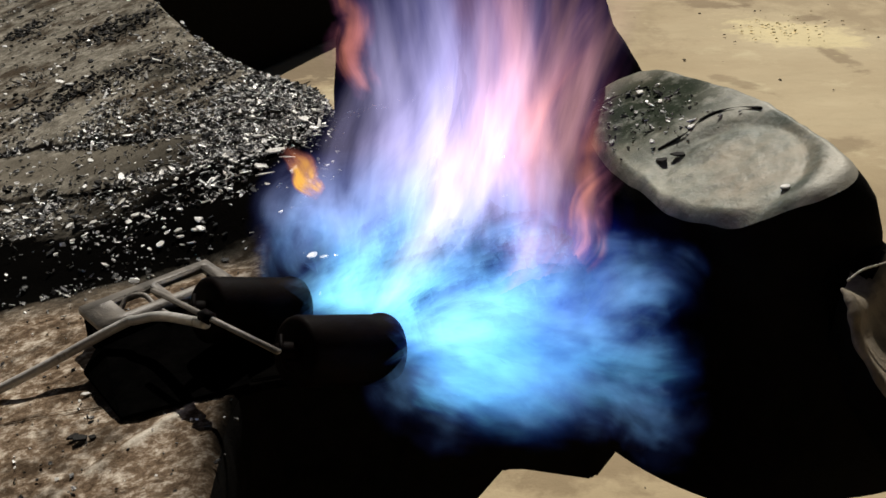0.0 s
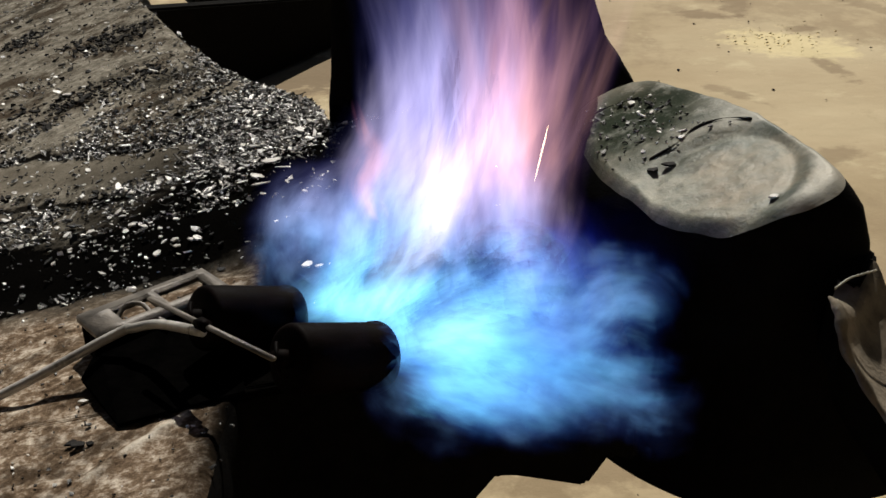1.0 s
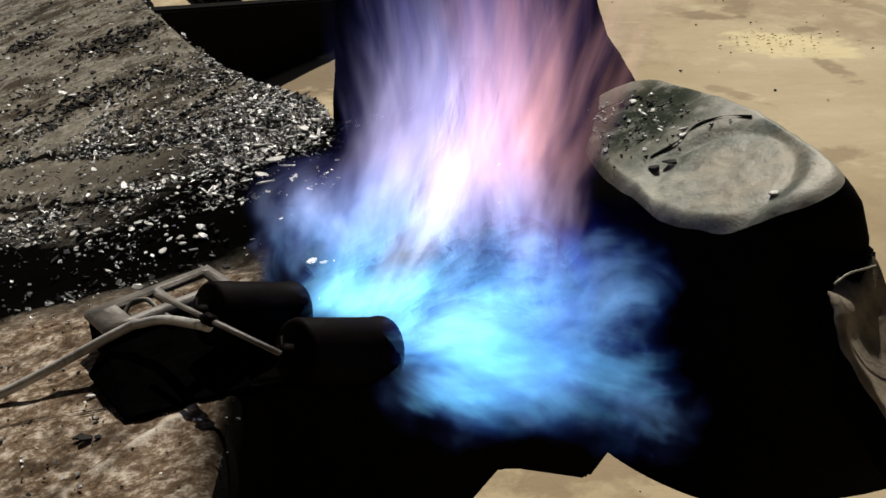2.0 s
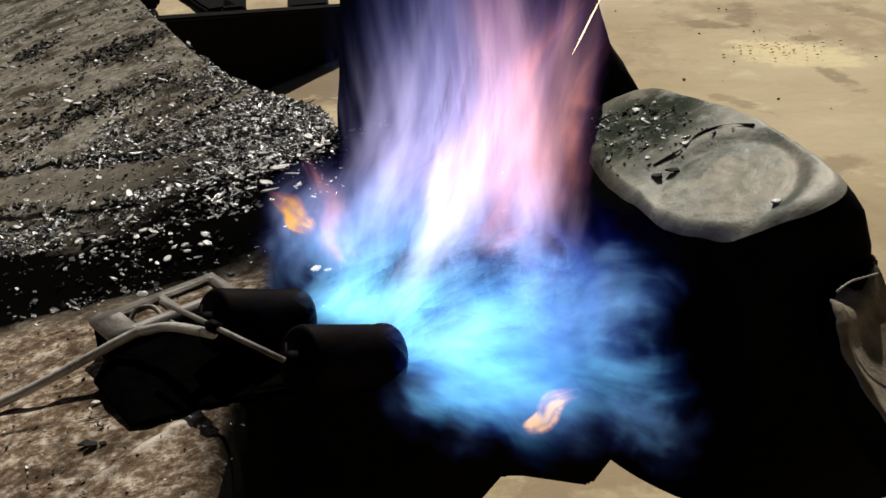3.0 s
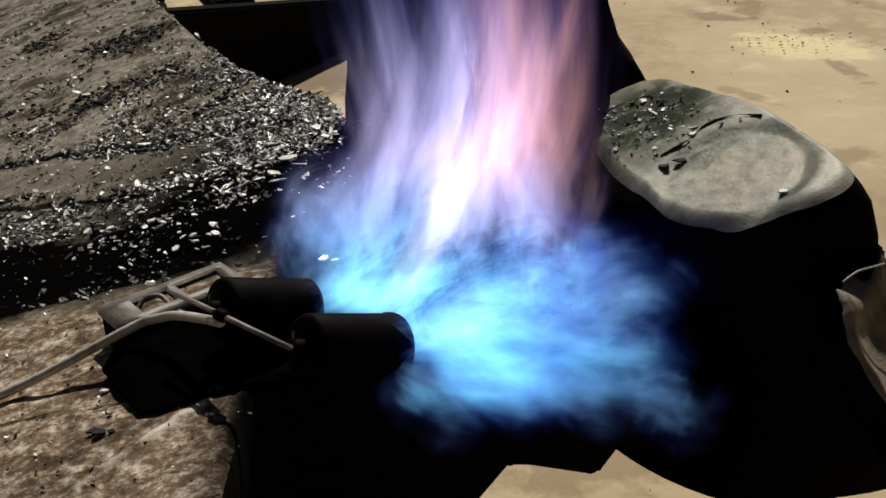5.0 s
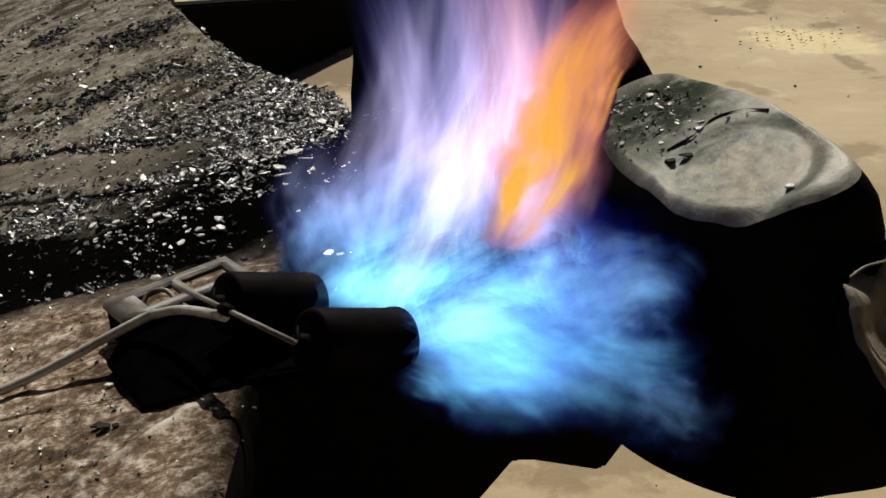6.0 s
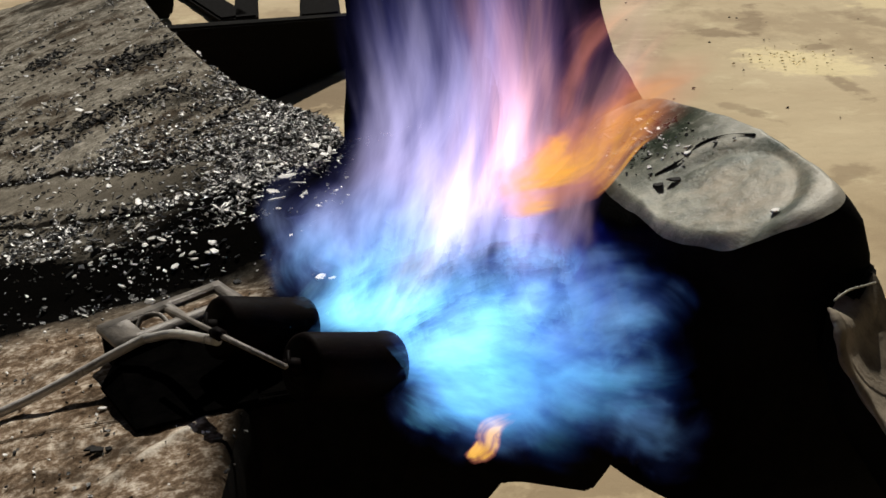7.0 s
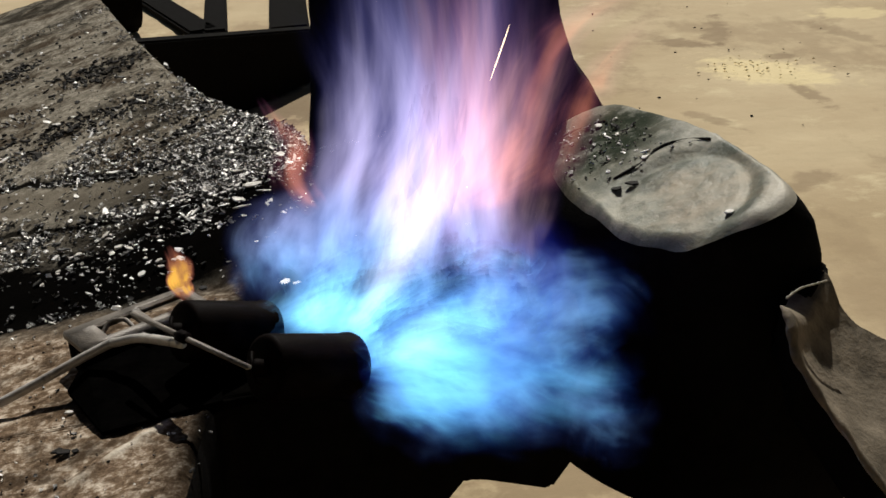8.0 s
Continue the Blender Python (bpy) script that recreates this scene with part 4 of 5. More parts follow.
def build_flame():
    """All tongues of the gas flame; returns them with the place where each starts and its way of moving."""
    flame = thing("gas_flame", FLAME_AT, "roaring blue and violet gas flame with orange licks", "flame")
    rng = random.Random(21)
    moving = []

    def tongue(name, material, line, widths, spin, how, label=""):
        start = Vector(line[0])
        ob = part(name, tongue_mesh([Vector(p) - start for p in line], widths, spin, rng.random()), material, flame, label)
        moving.append((ob, start - FLAME_AT, how, rng.random() * 100))

    near = REAR + AXIS * 0.064 + Vector((0.004, 0.014, -0.006))
    far = REAR + ACROSS + AXIS * 0.066 + Vector((0.004, 0.014, -0.004))

    def clear_of_face(p):
        """Gas flows over the hot face, not through it."""
        p = Vector(p)
        over = max(0.0, top_z(p.x, p.y) + 0.020 - p.z)
        p.z += over * smooth_step(-0.17, -0.06, p.y)
        return p

    def fan(mouth, turn, reach, lift, drop):
        """A line out of a burner's mouth over the hot face, at turn degrees from +x."""
        a = radians(turn)
        way = Vector((math.cos(a), math.sin(a), 0))
        first = Vector((AXIS.x, AXIS.y, 0)).normalized().lerp(way, 0.55)
        p0 = mouth + Vector((rng.gauss(0, 0.006), rng.gauss(0, 0.006), rng.gauss(0, 0.005)))
        p0 += first * reach * rng.uniform(-0.05, 0.22)
        reach *= 0.9
        p1 = p0 + first * reach * 0.33 + Vector((0, 0, drop * 0.3))
        p2 = p1 + way * reach * 0.35 + Vector((0, 0, lift * 0.35 + drop * 0.4))
        p3 = p2 + way * reach * 0.32 + Vector((rng.gauss(0, 0.008), 0, lift + drop * 0.3))
        return [clear_of_face(p) for p in (p0, p1, p2, p3)]

    # gas of the near burner: over the hot face, and off its front edge and corner
    for k in range(34):
        turn = -50 + 112 * (k + rng.random()) / 34
        low = max(0.0, -turn / 50)
        reach = rng.uniform(0.14, 0.205) + 0.022 * math.exp(-((turn + 16) / 12) ** 2)
        reach *= 1 - 0.28 * max(0.0, turn) / 60
        tongue("blue_tongue", BLUE_GAS if turn < 10 or k % 4 else CYAN_GAS, fan(near, turn, reach, rng.uniform(0.0, 0.05) * (1 - low), -0.024 * low - rng.uniform(0, 0.010)), (0.030, 0.060, 0.09, rng.uniform(0.05, 0.10)), rng.uniform(-22, 22), "jet")
    # its cloud spreads over the whole face and hangs over the edge
    for k in range(54):
        s, h = (k + rng.random()) / 54, rng.random()
        x = 0.085 + 0.165 * s
        y = (-0.145 - 0.35 * (x - 0.08)) * (1 - h) + 0.05 * h
        z = 0.452 + 0.020 * rng.random() + (0.03 * rng.random() if y > -0.06 else -0.012)
        away = Vector((x - 0.04, y + 0.10, 0)).normalized()
        way = (away + Vector((rng.gauss(0, 0.35), rng.gauss(0, 0.35), rng.uniform(-0.15, 0.5) if y > -0.08 else rng.uniform(-0.25, 0.12)))).normalized()
        side = Vector((-way.y, way.x, 0)) * rng.gauss(0, 0.018)
        reach = min(rng.uniform(0.08, 0.13), max(0.06, (0.285 - x) / max(way.x, 0.1) + 0.04))
        if y > -0.07:
            x = min(x, 0.180)
            reach = min(reach, 0.07)
        at = Vector((x, y, z)) - way * 0.04
        behind = (at - near).dot(AXIS) - 0.02
        if behind < 0:
            at -= Vector((AXIS.x, AXIS.y, 0)) * behind
        tongue("blue_tongue", (VIOLET_GAS if k % 5 == 0 else BLUE_GAS) if x > 0.12 or y < -0.05 or k % 2 else CYAN_GAS, [clear_of_face(p) for p in (at, at + way * reach * 0.35 + side, at + way * reach * 0.7 + side, at + way * reach)], (0.05, rng.uniform(0.06, 0.085), rng.uniform(0.06, 0.085), 0.05), rng.uniform(-22, 22), "jet")
    # gas that curls under the near mouth, over the front edge
    for k in range(9):
        p = near + AXIS * 0.022 + Vector((rng.uniform(-0.010, 0.02), rng.uniform(-0.035, -0.008), rng.uniform(-0.018, -0.004)))
        a = radians(rng.uniform(-50, -5))
        way = Vector((math.cos(a), math.sin(a), rng.uniform(-0.15, 0.05))) * rng.uniform(0.08, 0.12)
        tongue("blue_tongue", BLUE_GAS, [p, p + way * 0.3, p + way * 0.65, p + way], (0.03, 0.045, 0.055, 0.04), rng.uniform(-20, 20), "jet")
    # gas of the far burner, paler and greener
    for k in range(30):
        turn = -25 + 105 * (k + rng.random()) / 30
        tongue("cyan_tongue", CYAN_GAS if k % 3 else BLUE_GAS, fan(far, turn, rng.uniform(0.12, 0.21), rng.uniform(0.0, 0.035), 0.0), (0.034, 0.066, 0.09, rng.uniform(0.06, 0.10)), rng.uniform(-22, 22), "jet")
    # between the burners, where both streams meet
    for k in range(20):
        p = near.lerp(far, rng.uniform(0.25, 0.8)) + AXIS * rng.uniform(-0.01, 0.02)
        p.z = rng.uniform(0.448, 0.458)
        x, y = rng.uniform(0.07, 0.155), rng.uniform(-0.085, 0.02)
        line = [(x, y, 0.452), (x + 0.03, y + rng.gauss(0.01, 0.01), 0.462), (x + 0.055, y + rng.gauss(0.01, 0.015), 0.475), (x + 0.085, y + rng.gauss(0.0, 0.02), 0.49)]
        tongue("blue_tongue", BLUE_GAS if k % 3 else CYAN_GAS, [clear_of_face(p) for p in line], (0.05, 0.07, 0.08, 0.06), rng.uniform(-20, 20), "jet")
        tongue("cyan_tongue", CYAN_GAS, fan(p, rng.uniform(10, 60), rng.uniform(0.09, 0.14), 0.02, 0.0), (0.03, 0.06, 0.07, 0.06), rng.uniform(-20, 20), "jet")
    # the rising body: it leaves the face slanting, turns upright, and blows to one side at the top
    for k in range(58):
        s = (k + rng.random()) / 58
        x0, y0 = 0.035 + 0.175 * s, rng.uniform(-0.07, 0.06)
        x1 = 0.052 + 0.145 * s + rng.gauss(0, 0.012)
        x2 = 0.098 + 0.110 * s + rng.gauss(0, 0.012)
        top = rng.uniform(0.66, 0.90)
        x3 = x2 + (top - 0.58) * (rng.gauss(0.0, 0.12) + 0.35 * max(0.0, s - 0.5))
        y1 = y0 + 0.03
        pink = s + rng.gauss(0, 0.17) > 0.58
        line = [(x0, y0, 0.446), (x1, y1, rng.uniform(0.50, 0.53)), (x2, y1 + 0.01, rng.uniform(0.59, 0.64)), (x3, y1, top)]
        tongue("pink_tongue" if pink else "violet_tongue", PINK_GAS if pink else VIOLET_GAS, line, (0.05, rng.uniform(0.05, 0.08), rng.uniform(0.045, 0.08), rng.uniform(0.04, 0.09)), rng.uniform(-40, 40), "rise")
    # whitish core that curves up from between the burners
    for k in range(11):
        f = k / 10
        x, y = 0.052 + 0.026 * f + rng.gauss(0, 0.004), -0.05 + 0.05 * f
        line = [(x, y, 0.446), (x + 0.036 + rng.gauss(0, 0.004), y + 0.02, 0.487), (x + 0.066 + rng.gauss(0, 0.007), y + 0.04, 0.55), (x + 0.082 + rng.gauss(0, 0.018), y + 0.04, rng.uniform(0.62, 0.68))]
        tongue("white_tongue", WHITE_GAS, line, (0.024, 0.040, 0.055, 0.06), rng.uniform(-20, 20), "rise")
    # low lilac gas that rolls off towards the plate
    for k in range(15):
        x, y = rng.uniform(-0.012, 0.075), rng.uniform(0.01, 0.08)
        line = [(x, y, 0.452), (x + rng.uniform(-0.02, 0.01), y, 0.482), (x + rng.uniform(-0.012, 0.03), y + 0.01, rng.uniform(0.505, 0.52)), (x + rng.uniform(0.01, 0.06), y + 0.01, rng.uniform(0.525, 0.555))]
        tongue("lilac_tongue", VIOLET_GAS, line, (0.05, 0.07, 0.07, 0.05), rng.uniform(-30, 30), "rise")
    # deep blue veil under the boss and along the edge of the flame
    for k in range(6):
        x, y = rng.uniform(0.195, 0.225), rng.uniform(-0.10, 0.05)
        line = [(x, y, 0.42), (x + 0.012, y, 0.46), (x + rng.uniform(-0.01, 0.03), y, 0.50), (x + rng.uniform(-0.02, 0.04), y, rng.uniform(0.52, 0.55))]
        tongue("deep_blue_veil", DEEP_BLUE_GAS, line, (0.05, 0.06, 0.06, 0.04), rng.uniform(-30, 30), "rise")
    for k in range(7):
        line = fan(near, rng.uniform(-36, 20), rng.uniform(0.20, 0.235), 0.0, -0.02)
        tongue("deep_blue_veil", DEEP_BLUE_GAS, line, (0.04, 0.08, 0.10, 0.10), rng.uniform(-20, 20), "jet")
    # licks that burn with glowing soot
    licks = {}
    for name, length, width, bend, gas in (("upper_right", 0.20, 0.085, 0.035, ORANGE_GAS), ("upper_middle", 0.24, 0.08, 0.02, ORANGE_GAS), ("salmon", 0.23, 0.10, 0.03, SALMON_GAS), ("right", 0.13, 0.040, 0.035, SALMON_GAS), ("upper_left", 0.11, 0.045, -0.02, SALMON_GAS), ("left", 0.050, 0.028, -0.010, ORANGE_GAS), ("low_right", 0.050, 0.024, 0.012, ORANGE_GAS)):
        h = length / 2
        orange = gas is ORANGE_GAS
        bm = tongue_mesh([Vector((-bend * 0.4, 0, -h)), Vector((bend * 0.3, 0, -h * 0.4)), Vector((bend * 0.1, 0, h * 0.25)), Vector((bend, 0, h))], (width * 0.5, width, width * 0.9, width * 0.35), 10, name)
        licks[name] = part("orange_lick" if orange else "salmon_lick", bm, gas, flame, "short orange lick of flame" if orange else "soft salmon-pink lick of flame")
    spark = thing("flying_spark", (0, 0, 0), "thin white-hot spark thrown up from the flame", "spark")
    part("streak", tube([(0, 0, -0.024), (0, 0, -0.008), (0, 0, 0.012), (0, 0, 0.022)], [0.0001, 0.0005, 0.0005, 0.0001], 6), SPARK, spark)
    return moving, licks, spark


def flame_pose(start, t, how, seed):
    """A tongue's pose at t: it swings about its start, and runs out and falls back in quick puffs."""

    def wave(k, f):
        return noise.noise(Vector((t * f + seed, k * 7.3, seed)))

    cycle = (t * 2.1 + seed) % 1.0
    puff = min(cycle / 0.86, (1 - cycle) / 0.14)
    if how == "jet":
        shift = Matrix.Translation(start + Vector((0.008 * wave(1, 3.1) + 0.012 * puff, 0.010 * wave(2, 3.3), 0.005 * wave(3, 3.0))))
        return shift @ pose(0, 0, 0, 7 * wave(4, 3.0), 9 * wave(5, 3.0), 22 * wave(6, 2.6))
    shift = Matrix.Translation(start + Vector((0.014 * wave(1, 2.6), 0.014 * wave(2, 2.4), 0.026 * puff - 0.008)))
    return shift @ pose(0, 0, 0, 7 * wave(4, 2.4), 12 * wave(5, 2.6), 22 * wave(6, 1.8))


build_ground()
build_sky_blockers()
build_sand_litter()
build_casting()
build_flakes()
build_crack_bars()
build_chips()
build_torch()
build_rear_frame()
MOVING, LICKS, SPARK_THING = build_flame()


def lick(t, x, y, z, lean, local=True):
    """A row for a lick at (x, y, z) that leans so many degrees to +x."""
    o = FLAME_AT if local else Vector((0, 0, 0))
    return t, pose(x - o.x, y - o.y, z - o.z, 0, lean, 0)


def motions():
    for ob, rest, how, seed in MOVING:
        walk(ob, [(k / 10, flame_pose(rest, k / 10, how, seed)) for k in range(81)])
    walk(LICKS["upper_right"], [
        lick(0, 0.222, -0.040, 0.860, 20),
        lick(0.65, 0.200, -0.040, 0.860, 20),
        lick(0.72, 0.200, -0.040, 0.570, 20),
        lick(0.8, 0.225, -0.040, 0.638, 32),
        lick(0.95, 0.250, -0.040, 0.860, 30),
        lick(1.08, 0.200, -0.040, 0.860, 20),
        lick(1.14, 0.200, -0.040, 0.580, 15),
        lick(1.22, 0.235, -0.040, 0.665, 22),
        lick(1.3, 0.242, -0.040, 0.690, 25),
        lick(1.4, 0.245, -0.040, 0.860, 20),
        lick(2.5, 0.221, -0.040, 0.866, 20),
        lick(2.6, 0.196, -0.040, 0.574, 20),
        lick(2.8, 0.236, -0.040, 0.631, 42),
        lick(2.95, 0.258, -0.040, 0.863, 40),
        lick(3.3, 0.218, -0.040, 0.867, 20),
        lick(3.37, 0.195, -0.040, 0.497, 10),
        lick(3.5, 0.226, -0.040, 0.572, 32),
        lick(3.58, 0.235, -0.040, 0.680, 40),
        lick(3.7, 0.248, -0.040, 0.865, 40),
        lick(5.2, 0.179, -0.040, 0.866, 10),
        lick(5.4, 0.174, -0.040, 0.568, 10),
        lick(5.8, 0.214, -0.040, 0.628, 28),
        lick(6, 0.214, -0.040, 0.640, 30),
        lick(6.2, 0.205, -0.040, 0.601, 34),
        lick(6.4, 0.215, -0.040, 0.640, 15),
        lick(6.5, 0.226, -0.040, 0.657, 22),
        lick(6.6, 0.235, -0.040, 0.655, 42),
        lick(6.75, 0.252, -0.040, 0.862, 45),
        lick(6.85, 0.223, -0.040, 0.876, 40),
        lick(6.92, 0.214, -0.040, 0.577, 40),
        lick(7, 0.246, -0.040, 0.618, 50),
        lick(7.15, 0.280, -0.040, 0.873, 45),
        lick(7.5, 0.193, -0.040, 0.876, 15),
        lick(7.55, 0.176, -0.040, 0.600, 12),
        lick(7.6, 0.170, -0.040, 0.652, 5),
        lick(7.75, 0.183, -0.040, 0.670, 15),
        lick(7.9, 0.210, -0.040, 0.870, 20),
        lick(8, 0.215, -0.040, 0.875, 20),
    ])
    walk(LICKS["upper_middle"], [
        lick(0, 0.200, -0.060, 0.880, 10),
        lick(5.45, 0.190, -0.060, 0.880, 10),
        lick(5.55, 0.180, -0.060, 0.620, 10),
        lick(5.8, 0.188, -0.060, 0.622, 18),
        lick(6, 0.196, -0.060, 0.622, 20),
        lick(6.2, 0.200, -0.060, 0.610, 30),
        lick(6.4, 0.200, -0.060, 0.630, 8),
        lick(6.5, 0.188, -0.060, 0.690, 2),
        lick(6.65, 0.200, -0.060, 0.880, 10),
        lick(8, 0.200, -0.060, 0.880, 10),
    ])
    walk(LICKS["salmon"], [
        lick(0, 0.196, -0.050, 0.570, 14),
        lick(0.15, 0.222, -0.050, 0.640, 28),
        lick(0.3, 0.235, -0.050, 0.860, 30),
        lick(0.42, 0.190, -0.050, 0.860, 15),
        lick(0.48, 0.190, -0.050, 0.700, 5),
        lick(0.6, 0.220, -0.050, 0.620, 30),
        lick(0.75, 0.250, -0.050, 0.860, 30),
        lick(1, 0.090, -0.050, 0.860, -10),
        lick(1.06, 0.200, -0.050, 0.600, 15),
        lick(1.2, 0.210, -0.050, 0.620, 20),
        lick(1.35, 0.200, -0.050, 0.600, 15),
        lick(1.5, 0.238, -0.050, 0.655, 30),
        lick(1.7, 0.235, -0.050, 0.670, 40),
        lick(1.9, 0.250, -0.050, 0.860, 40),
        lick(2.7, 0.170, -0.050, 0.860, 10),
        lick(2.8, 0.172, -0.050, 0.600, 8),
        lick(3, 0.190, -0.050, 0.620, 20),
        lick(3.2, 0.240, -0.050, 0.660, 40),
        lick(3.5, 0.200, -0.050, 0.640, 25),
        lick(3.8, 0.235, -0.050, 0.620, 48),
        lick(4, 0.225, -0.050, 0.610, 42),
        lick(4.2, 0.210, -0.050, 0.620, 30),
        lick(4.35, 0.180, -0.050, 0.560, 12),
        lick(4.5, 0.195, -0.050, 0.590, 22),
        lick(4.65, 0.240, -0.050, 0.632, 52),
        lick(4.85, 0.260, -0.050, 0.860, 45),
        lick(5.6, 0.165, -0.050, 0.860, 10),
        lick(5.7, 0.165, -0.050, 0.600, 10),
        lick(5.8, 0.185, -0.050, 0.600, 14),
        lick(6, 0.195, -0.050, 0.610, 18),
        lick(6.2, 0.235, -0.050, 0.645, 45),
        lick(6.4, 0.190, -0.050, 0.650, 10),
        lick(6.5, 0.195, -0.050, 0.660, 12),
        lick(6.7, 0.220, -0.050, 0.860, 20),
        lick(6.76, 0.200, -0.050, 0.580, 8),
        lick(6.9, 0.215, -0.050, 0.630, 25),
        lick(7.1, 0.235, -0.050, 0.650, 35),
        lick(7.3, 0.210, -0.050, 0.600, 20),
        lick(7.5, 0.222, -0.050, 0.630, 40),
        lick(7.6, 0.225, -0.050, 0.650, 35),
        lick(7.8, 0.215, -0.050, 0.640, 30),
        lick(8, 0.238, -0.050, 0.652, 36),
    ])
    walk(LICKS["right"], [
        lick(0, 0.224, -0.010, 0.518, 15),
        lick(0.2, 0.234, -0.010, 0.816, 15),
        lick(1.4, 0.221, -0.010, 0.827, 15),
        lick(1.45, 0.210, -0.010, 0.475, 15),
        lick(1.5, 0.211, -0.010, 0.533, 15),
        lick(1.6, 0.216, -0.010, 0.627, 10),
        lick(1.75, 0.221, -0.010, 0.827, 15),
        lick(3.35, 0.204, -0.010, 0.838, 20),
        lick(3.42, 0.186, -0.010, 0.556, 35),
        lick(3.5, 0.196, -0.010, 0.595, 55),
        lick(3.65, 0.220, -0.010, 0.837, 40),
        lick(4.4, 0.160, -0.010, 0.837, 0),
        lick(4.5, 0.152, -0.010, 0.692, 0),
        lick(4.6, 0.160, -0.010, 0.837, 0),
        lick(5.6, 0.194, -0.010, 0.825, 10),
        lick(5.8, 0.185, -0.010, 0.575, 10),
        lick(6, 0.176, -0.010, 0.576, 5),
        lick(6.2, 0.181, -0.010, 0.575, 20),
        lick(6.4, 0.169, -0.010, 0.649, 0),
        lick(6.5, 0.149, -0.010, 0.680, 0),
        lick(6.6, 0.158, -0.010, 0.838, 0),
        lick(6.72, 0.201, -0.010, 0.836, 10),
        lick(6.8, 0.205, -0.010, 0.502, 10),
        lick(6.95, 0.185, -0.010, 0.849, 10),
        lick(7.4, 0.249, -0.010, 0.842, 40),
        lick(7.45, 0.243, -0.010, 0.592, 40),
        lick(7.5, 0.256, -0.010, 0.628, 45),
        lick(7.6, 0.273, -0.010, 0.840, 40),
        lick(7.75, 0.189, -0.010, 0.572, 10),
        lick(7.8, 0.220, -0.010, 0.632, 10),
        lick(8, 0.218, -0.010, 0.854, 0),
    ])
    walk(LICKS["upper_left"], [
        lick(0, 0.061, 0.050, 0.658, 0),
        lick(0.15, 0.079, 0.050, 0.821, 0),
        lick(0.3, 0.077, 0.050, 0.828, 0),
        lick(0.4, 0.052, 0.050, 0.540, 0),
        lick(0.5, 0.091, 0.050, 0.665, 0),
        lick(0.6, 0.053, 0.050, 0.593, 0),
        lick(0.75, 0.077, 0.050, 0.828, 0),
        lick(0.85, 0.084, 0.050, 0.833, 0),
        lick(0.92, 0.062, 0.050, 0.513, 5),
        lick(1, 0.072, 0.050, 0.557, 10),
        lick(1.15, 0.050, 0.050, 0.633, 0),
        lick(1.3, 0.066, 0.050, 0.833, 0),
        lick(1.5, 0.083, 0.050, 0.832, 0),
        lick(1.6, 0.058, 0.050, 0.542, -10),
        lick(1.8, 0.083, 0.050, 0.832, 0),
        lick(2.9, 0.062, 0.050, 0.842, 0),
        lick(3, 0.028, 0.050, 0.524, 0),
        lick(3.2, 0.062, 0.050, 0.842, 0),
        lick(3.5, 0.055, 0.050, 0.844, 0),
        lick(3.6, 0.028, 0.050, 0.568, -10),
        lick(3.8, 0.057, 0.050, 0.844, 0),
        lick(4.1, 0.040, 0.050, 0.845, 0),
        lick(4.2, 0.010, 0.050, 0.541, -5),
        lick(4.4, 0.045, 0.050, 0.841, 0),
        lick(7.1, 0.062, 0.050, 0.854, 0),
        lick(7.2, 0.033, 0.050, 0.557, -5),
        lick(7.35, 0.069, 0.050, 0.851, 0),
        lick(7.45, 0.052, 0.050, 0.852, 10),
        lick(7.5, 0.013, 0.050, 0.530, 20),
        lick(7.6, 0.060, 0.050, 0.666, -10),
        lick(7.8, 0.104, 0.050, 0.643, -10),
        lick(7.9, 0.093, 0.050, 0.860, 0),
        lick(8, 0.032, 0.050, 0.587, -5),
    ])
    walk(LICKS["left"], [
        lick(0, 0.009, 0.060, 0.544, -20),
        lick(0.2, -0.021, 0.060, 0.481, -10),
        lick(0.4, -0.010, 0.060, 0.501, 0),
        lick(0.6, -0.050, 0.060, 0.420, 0),
        lick(1.2, -0.043, 0.060, 0.423, 0),
        lick(1.4, -0.034, 0.060, 0.514, -10),
        lick(1.55, -0.046, 0.060, 0.419, 0),
        lick(2.8, -0.036, 0.060, 0.425, 0),
        lick(3, -0.006, 0.060, 0.523, -30),
        lick(3.2, -0.051, 0.060, 0.426, -40),
        lick(3.4, -0.070, 0.060, 0.460, -50),
        lick(3.5, -0.075, 0.060, 0.479, -60),
        lick(3.7, -0.054, 0.060, 0.427, -30),
        lick(6.2, -0.063, 0.060, 0.412, 0),
        lick(6.4, -0.077, 0.060, 0.484, 20),
        lick(6.5, -0.044, 0.060, 0.479, 60),
        lick(6.7, -0.060, 0.060, 0.424, 0),
        lick(7.1, -0.079, 0.060, 0.436, 0),
        lick(7.2, -0.087, 0.060, 0.492, -10),
        lick(7.4, -0.073, 0.060, 0.429, 0),
        lick(7.85, -0.078, 0.060, 0.441, 0),
        lick(8, -0.081, 0.060, 0.484, 0),
    ])
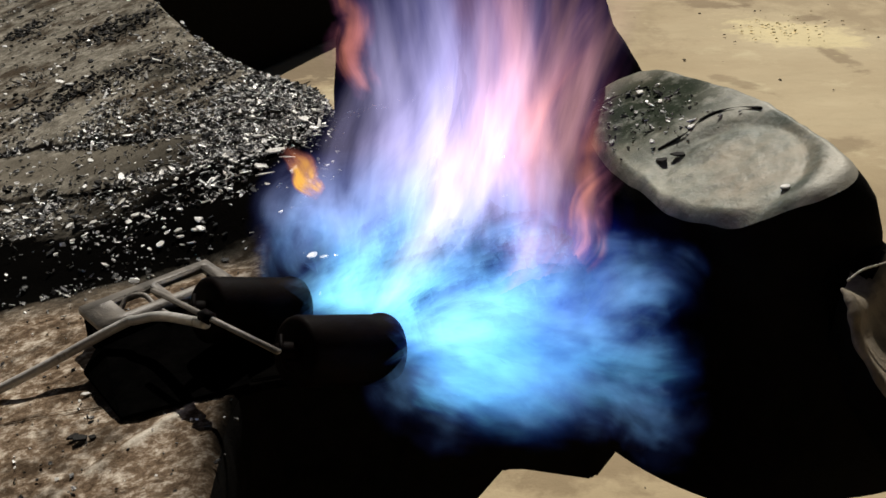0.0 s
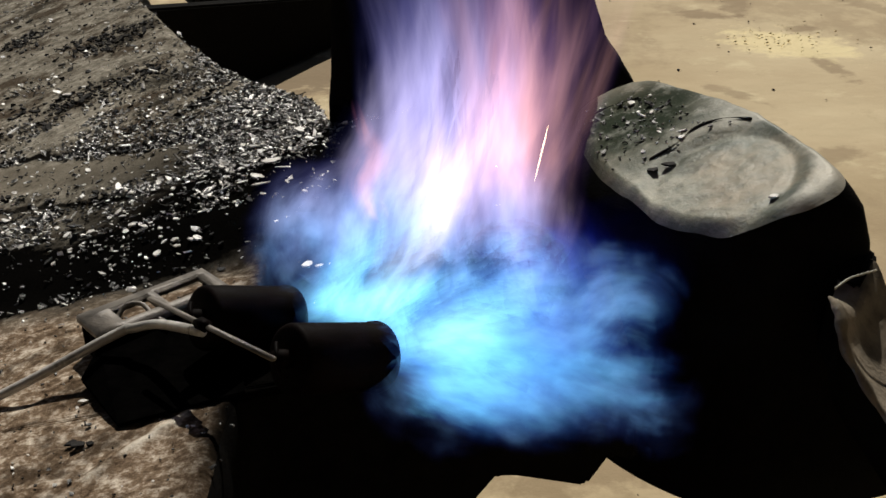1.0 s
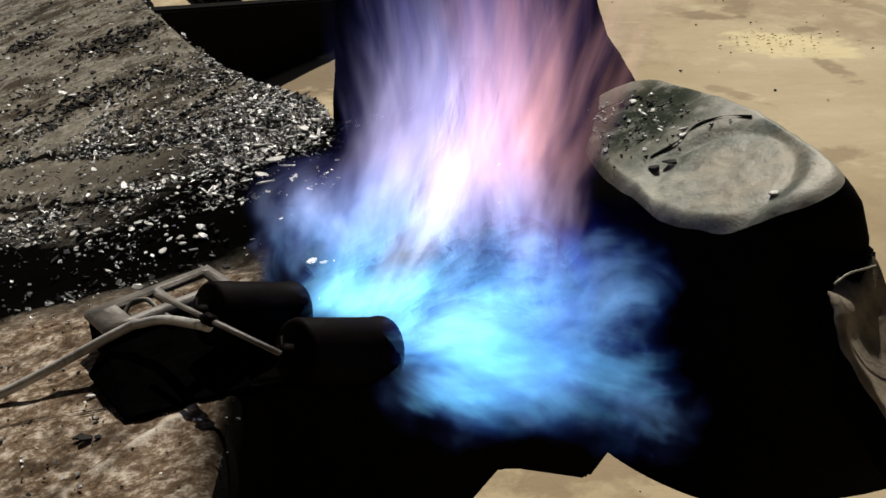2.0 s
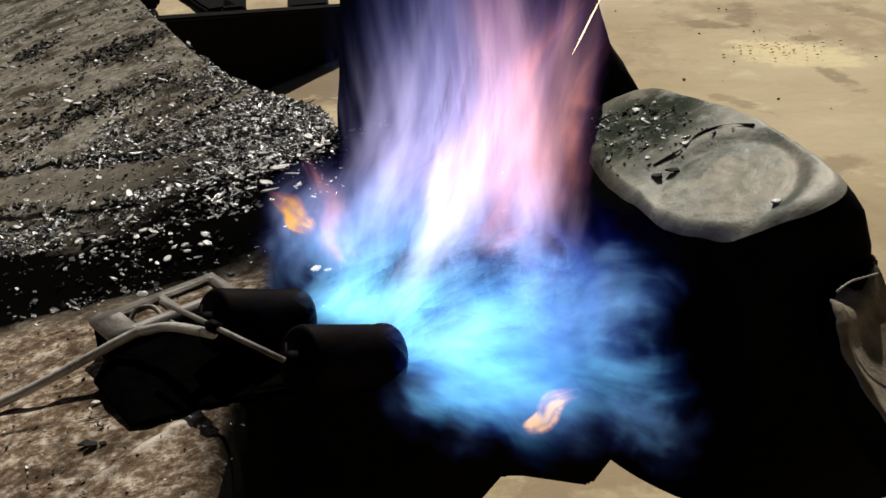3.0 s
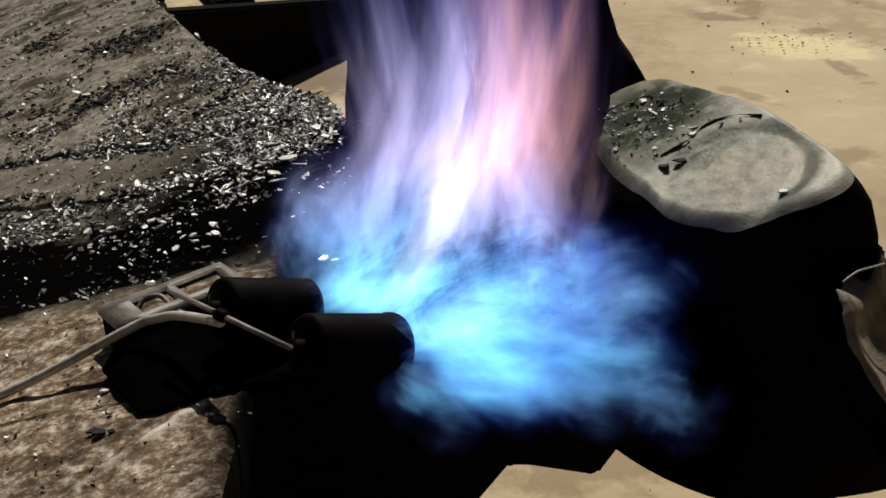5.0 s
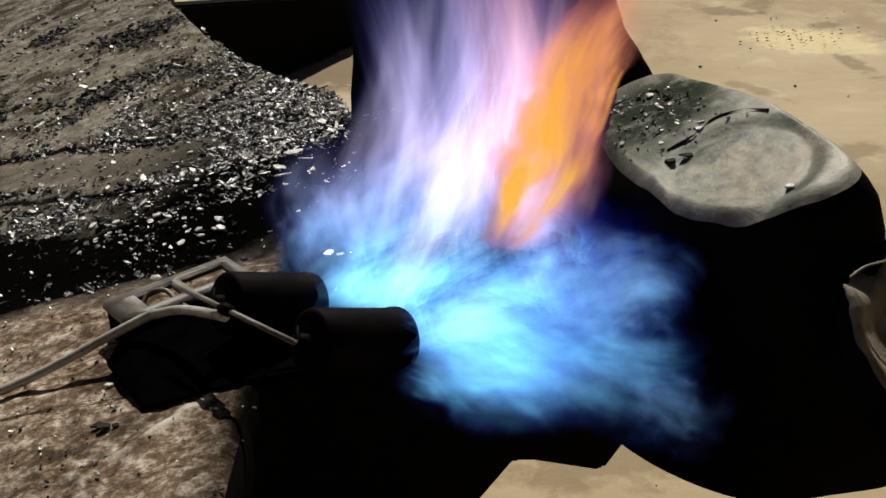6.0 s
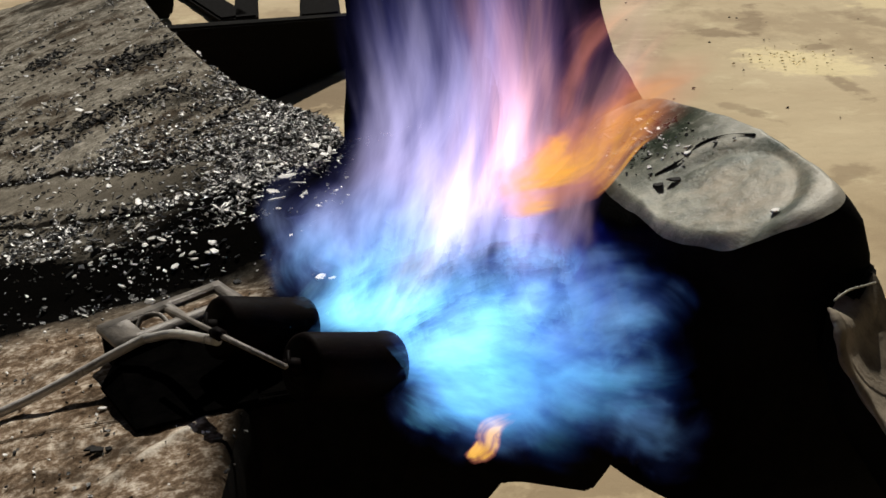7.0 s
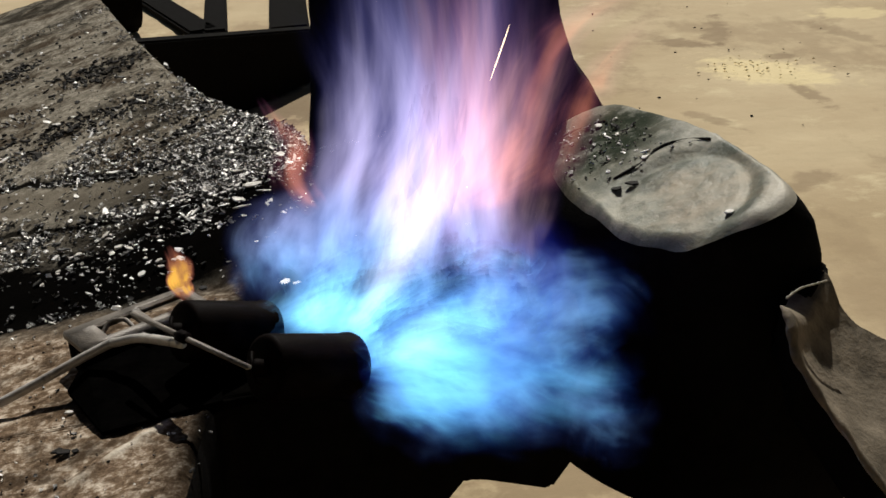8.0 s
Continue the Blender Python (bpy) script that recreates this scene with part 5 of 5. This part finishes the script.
    walk(LICKS["low_right"], [
        lick(0, 0.130, 0.000, 0.395, 0),
        lick(0.4, 0.130, 0.000, 0.395, 20),
        lick(0.6, 0.208, -0.120, 0.478, 20),
        lick(0.8, 0.246, -0.120, 0.424, 50),
        lick(1, 0.130, 0.000, 0.395, 30),
        lick(1.3, 0.130, 0.000, 0.395, 0),
        lick(1.4, 0.239, -0.120, 0.440, 20),
        lick(1.5, 0.258, -0.120, 0.436, -15),
        lick(1.6, 0.238, -0.120, 0.469, 0),
        lick(1.8, 0.130, 0.000, 0.395, 0),
        lick(2.8, 0.130, 0.000, 0.395, 20),
        lick(3, 0.189, -0.120, 0.422, 40),
        lick(3.2, 0.251, -0.120, 0.432, 40),
        lick(3.4, 0.130, 0.000, 0.395, 30),
        lick(6.4, 0.130, 0.000, 0.395, 20),
        lick(6.6, 0.223, -0.120, 0.478, 20),
        lick(6.8, 0.253, -0.120, 0.430, 70),
        lick(7, 0.143, -0.120, 0.407, 30),
        lick(7.2, 0.130, 0.000, 0.395, 10),
        lick(7.45, 0.130, 0.000, 0.395, 0),
        lick(7.6, 0.217, -0.120, 0.385, -10),
        lick(7.8, 0.130, 0.000, 0.395, 0),
        lick(8, 0.130, 0.000, 0.395, 0),
    ])
    walk(SPARK_THING, [
        lick(0, 0.219, 0.000, 0.798, 20, False),
        lick(0.9, 0.265, 0.000, 0.806, 20, False),
        lick(1, 0.203, 0.000, 0.575, 15, False),
        lick(1.1, 0.226, 0.000, 0.809, 20, False),
        lick(1.4, 0.225, 0.000, 0.807, 20, False),
        lick(1.5, 0.213, 0.000, 0.664, 20, False),
        lick(1.6, 0.226, 0.000, 0.663, 30, False),
        lick(1.7, 0.265, 0.000, 0.805, 20, False),
        lick(2.9, 0.247, 0.000, 0.814, 20, False),
        lick(3, 0.236, 0.000, 0.676, 28, False),
        lick(3.1, 0.247, 0.000, 0.814, 20, False),
        lick(6.4, 0.229, 0.000, 0.814, 20, False),
        lick(6.5, 0.212, 0.000, 0.678, 25, False),
        lick(6.6, 0.229, 0.000, 0.814, 20, False),
        lick(7.7, 0.213, 0.000, 0.824, 20, False),
        lick(7.8, 0.228, 0.000, 0.684, 25, False),
        lick(7.95, 0.212, 0.000, 0.622, 22, False),
        lick(8, 0.204, 0.000, 0.672, 22, False),
    ])

motions()
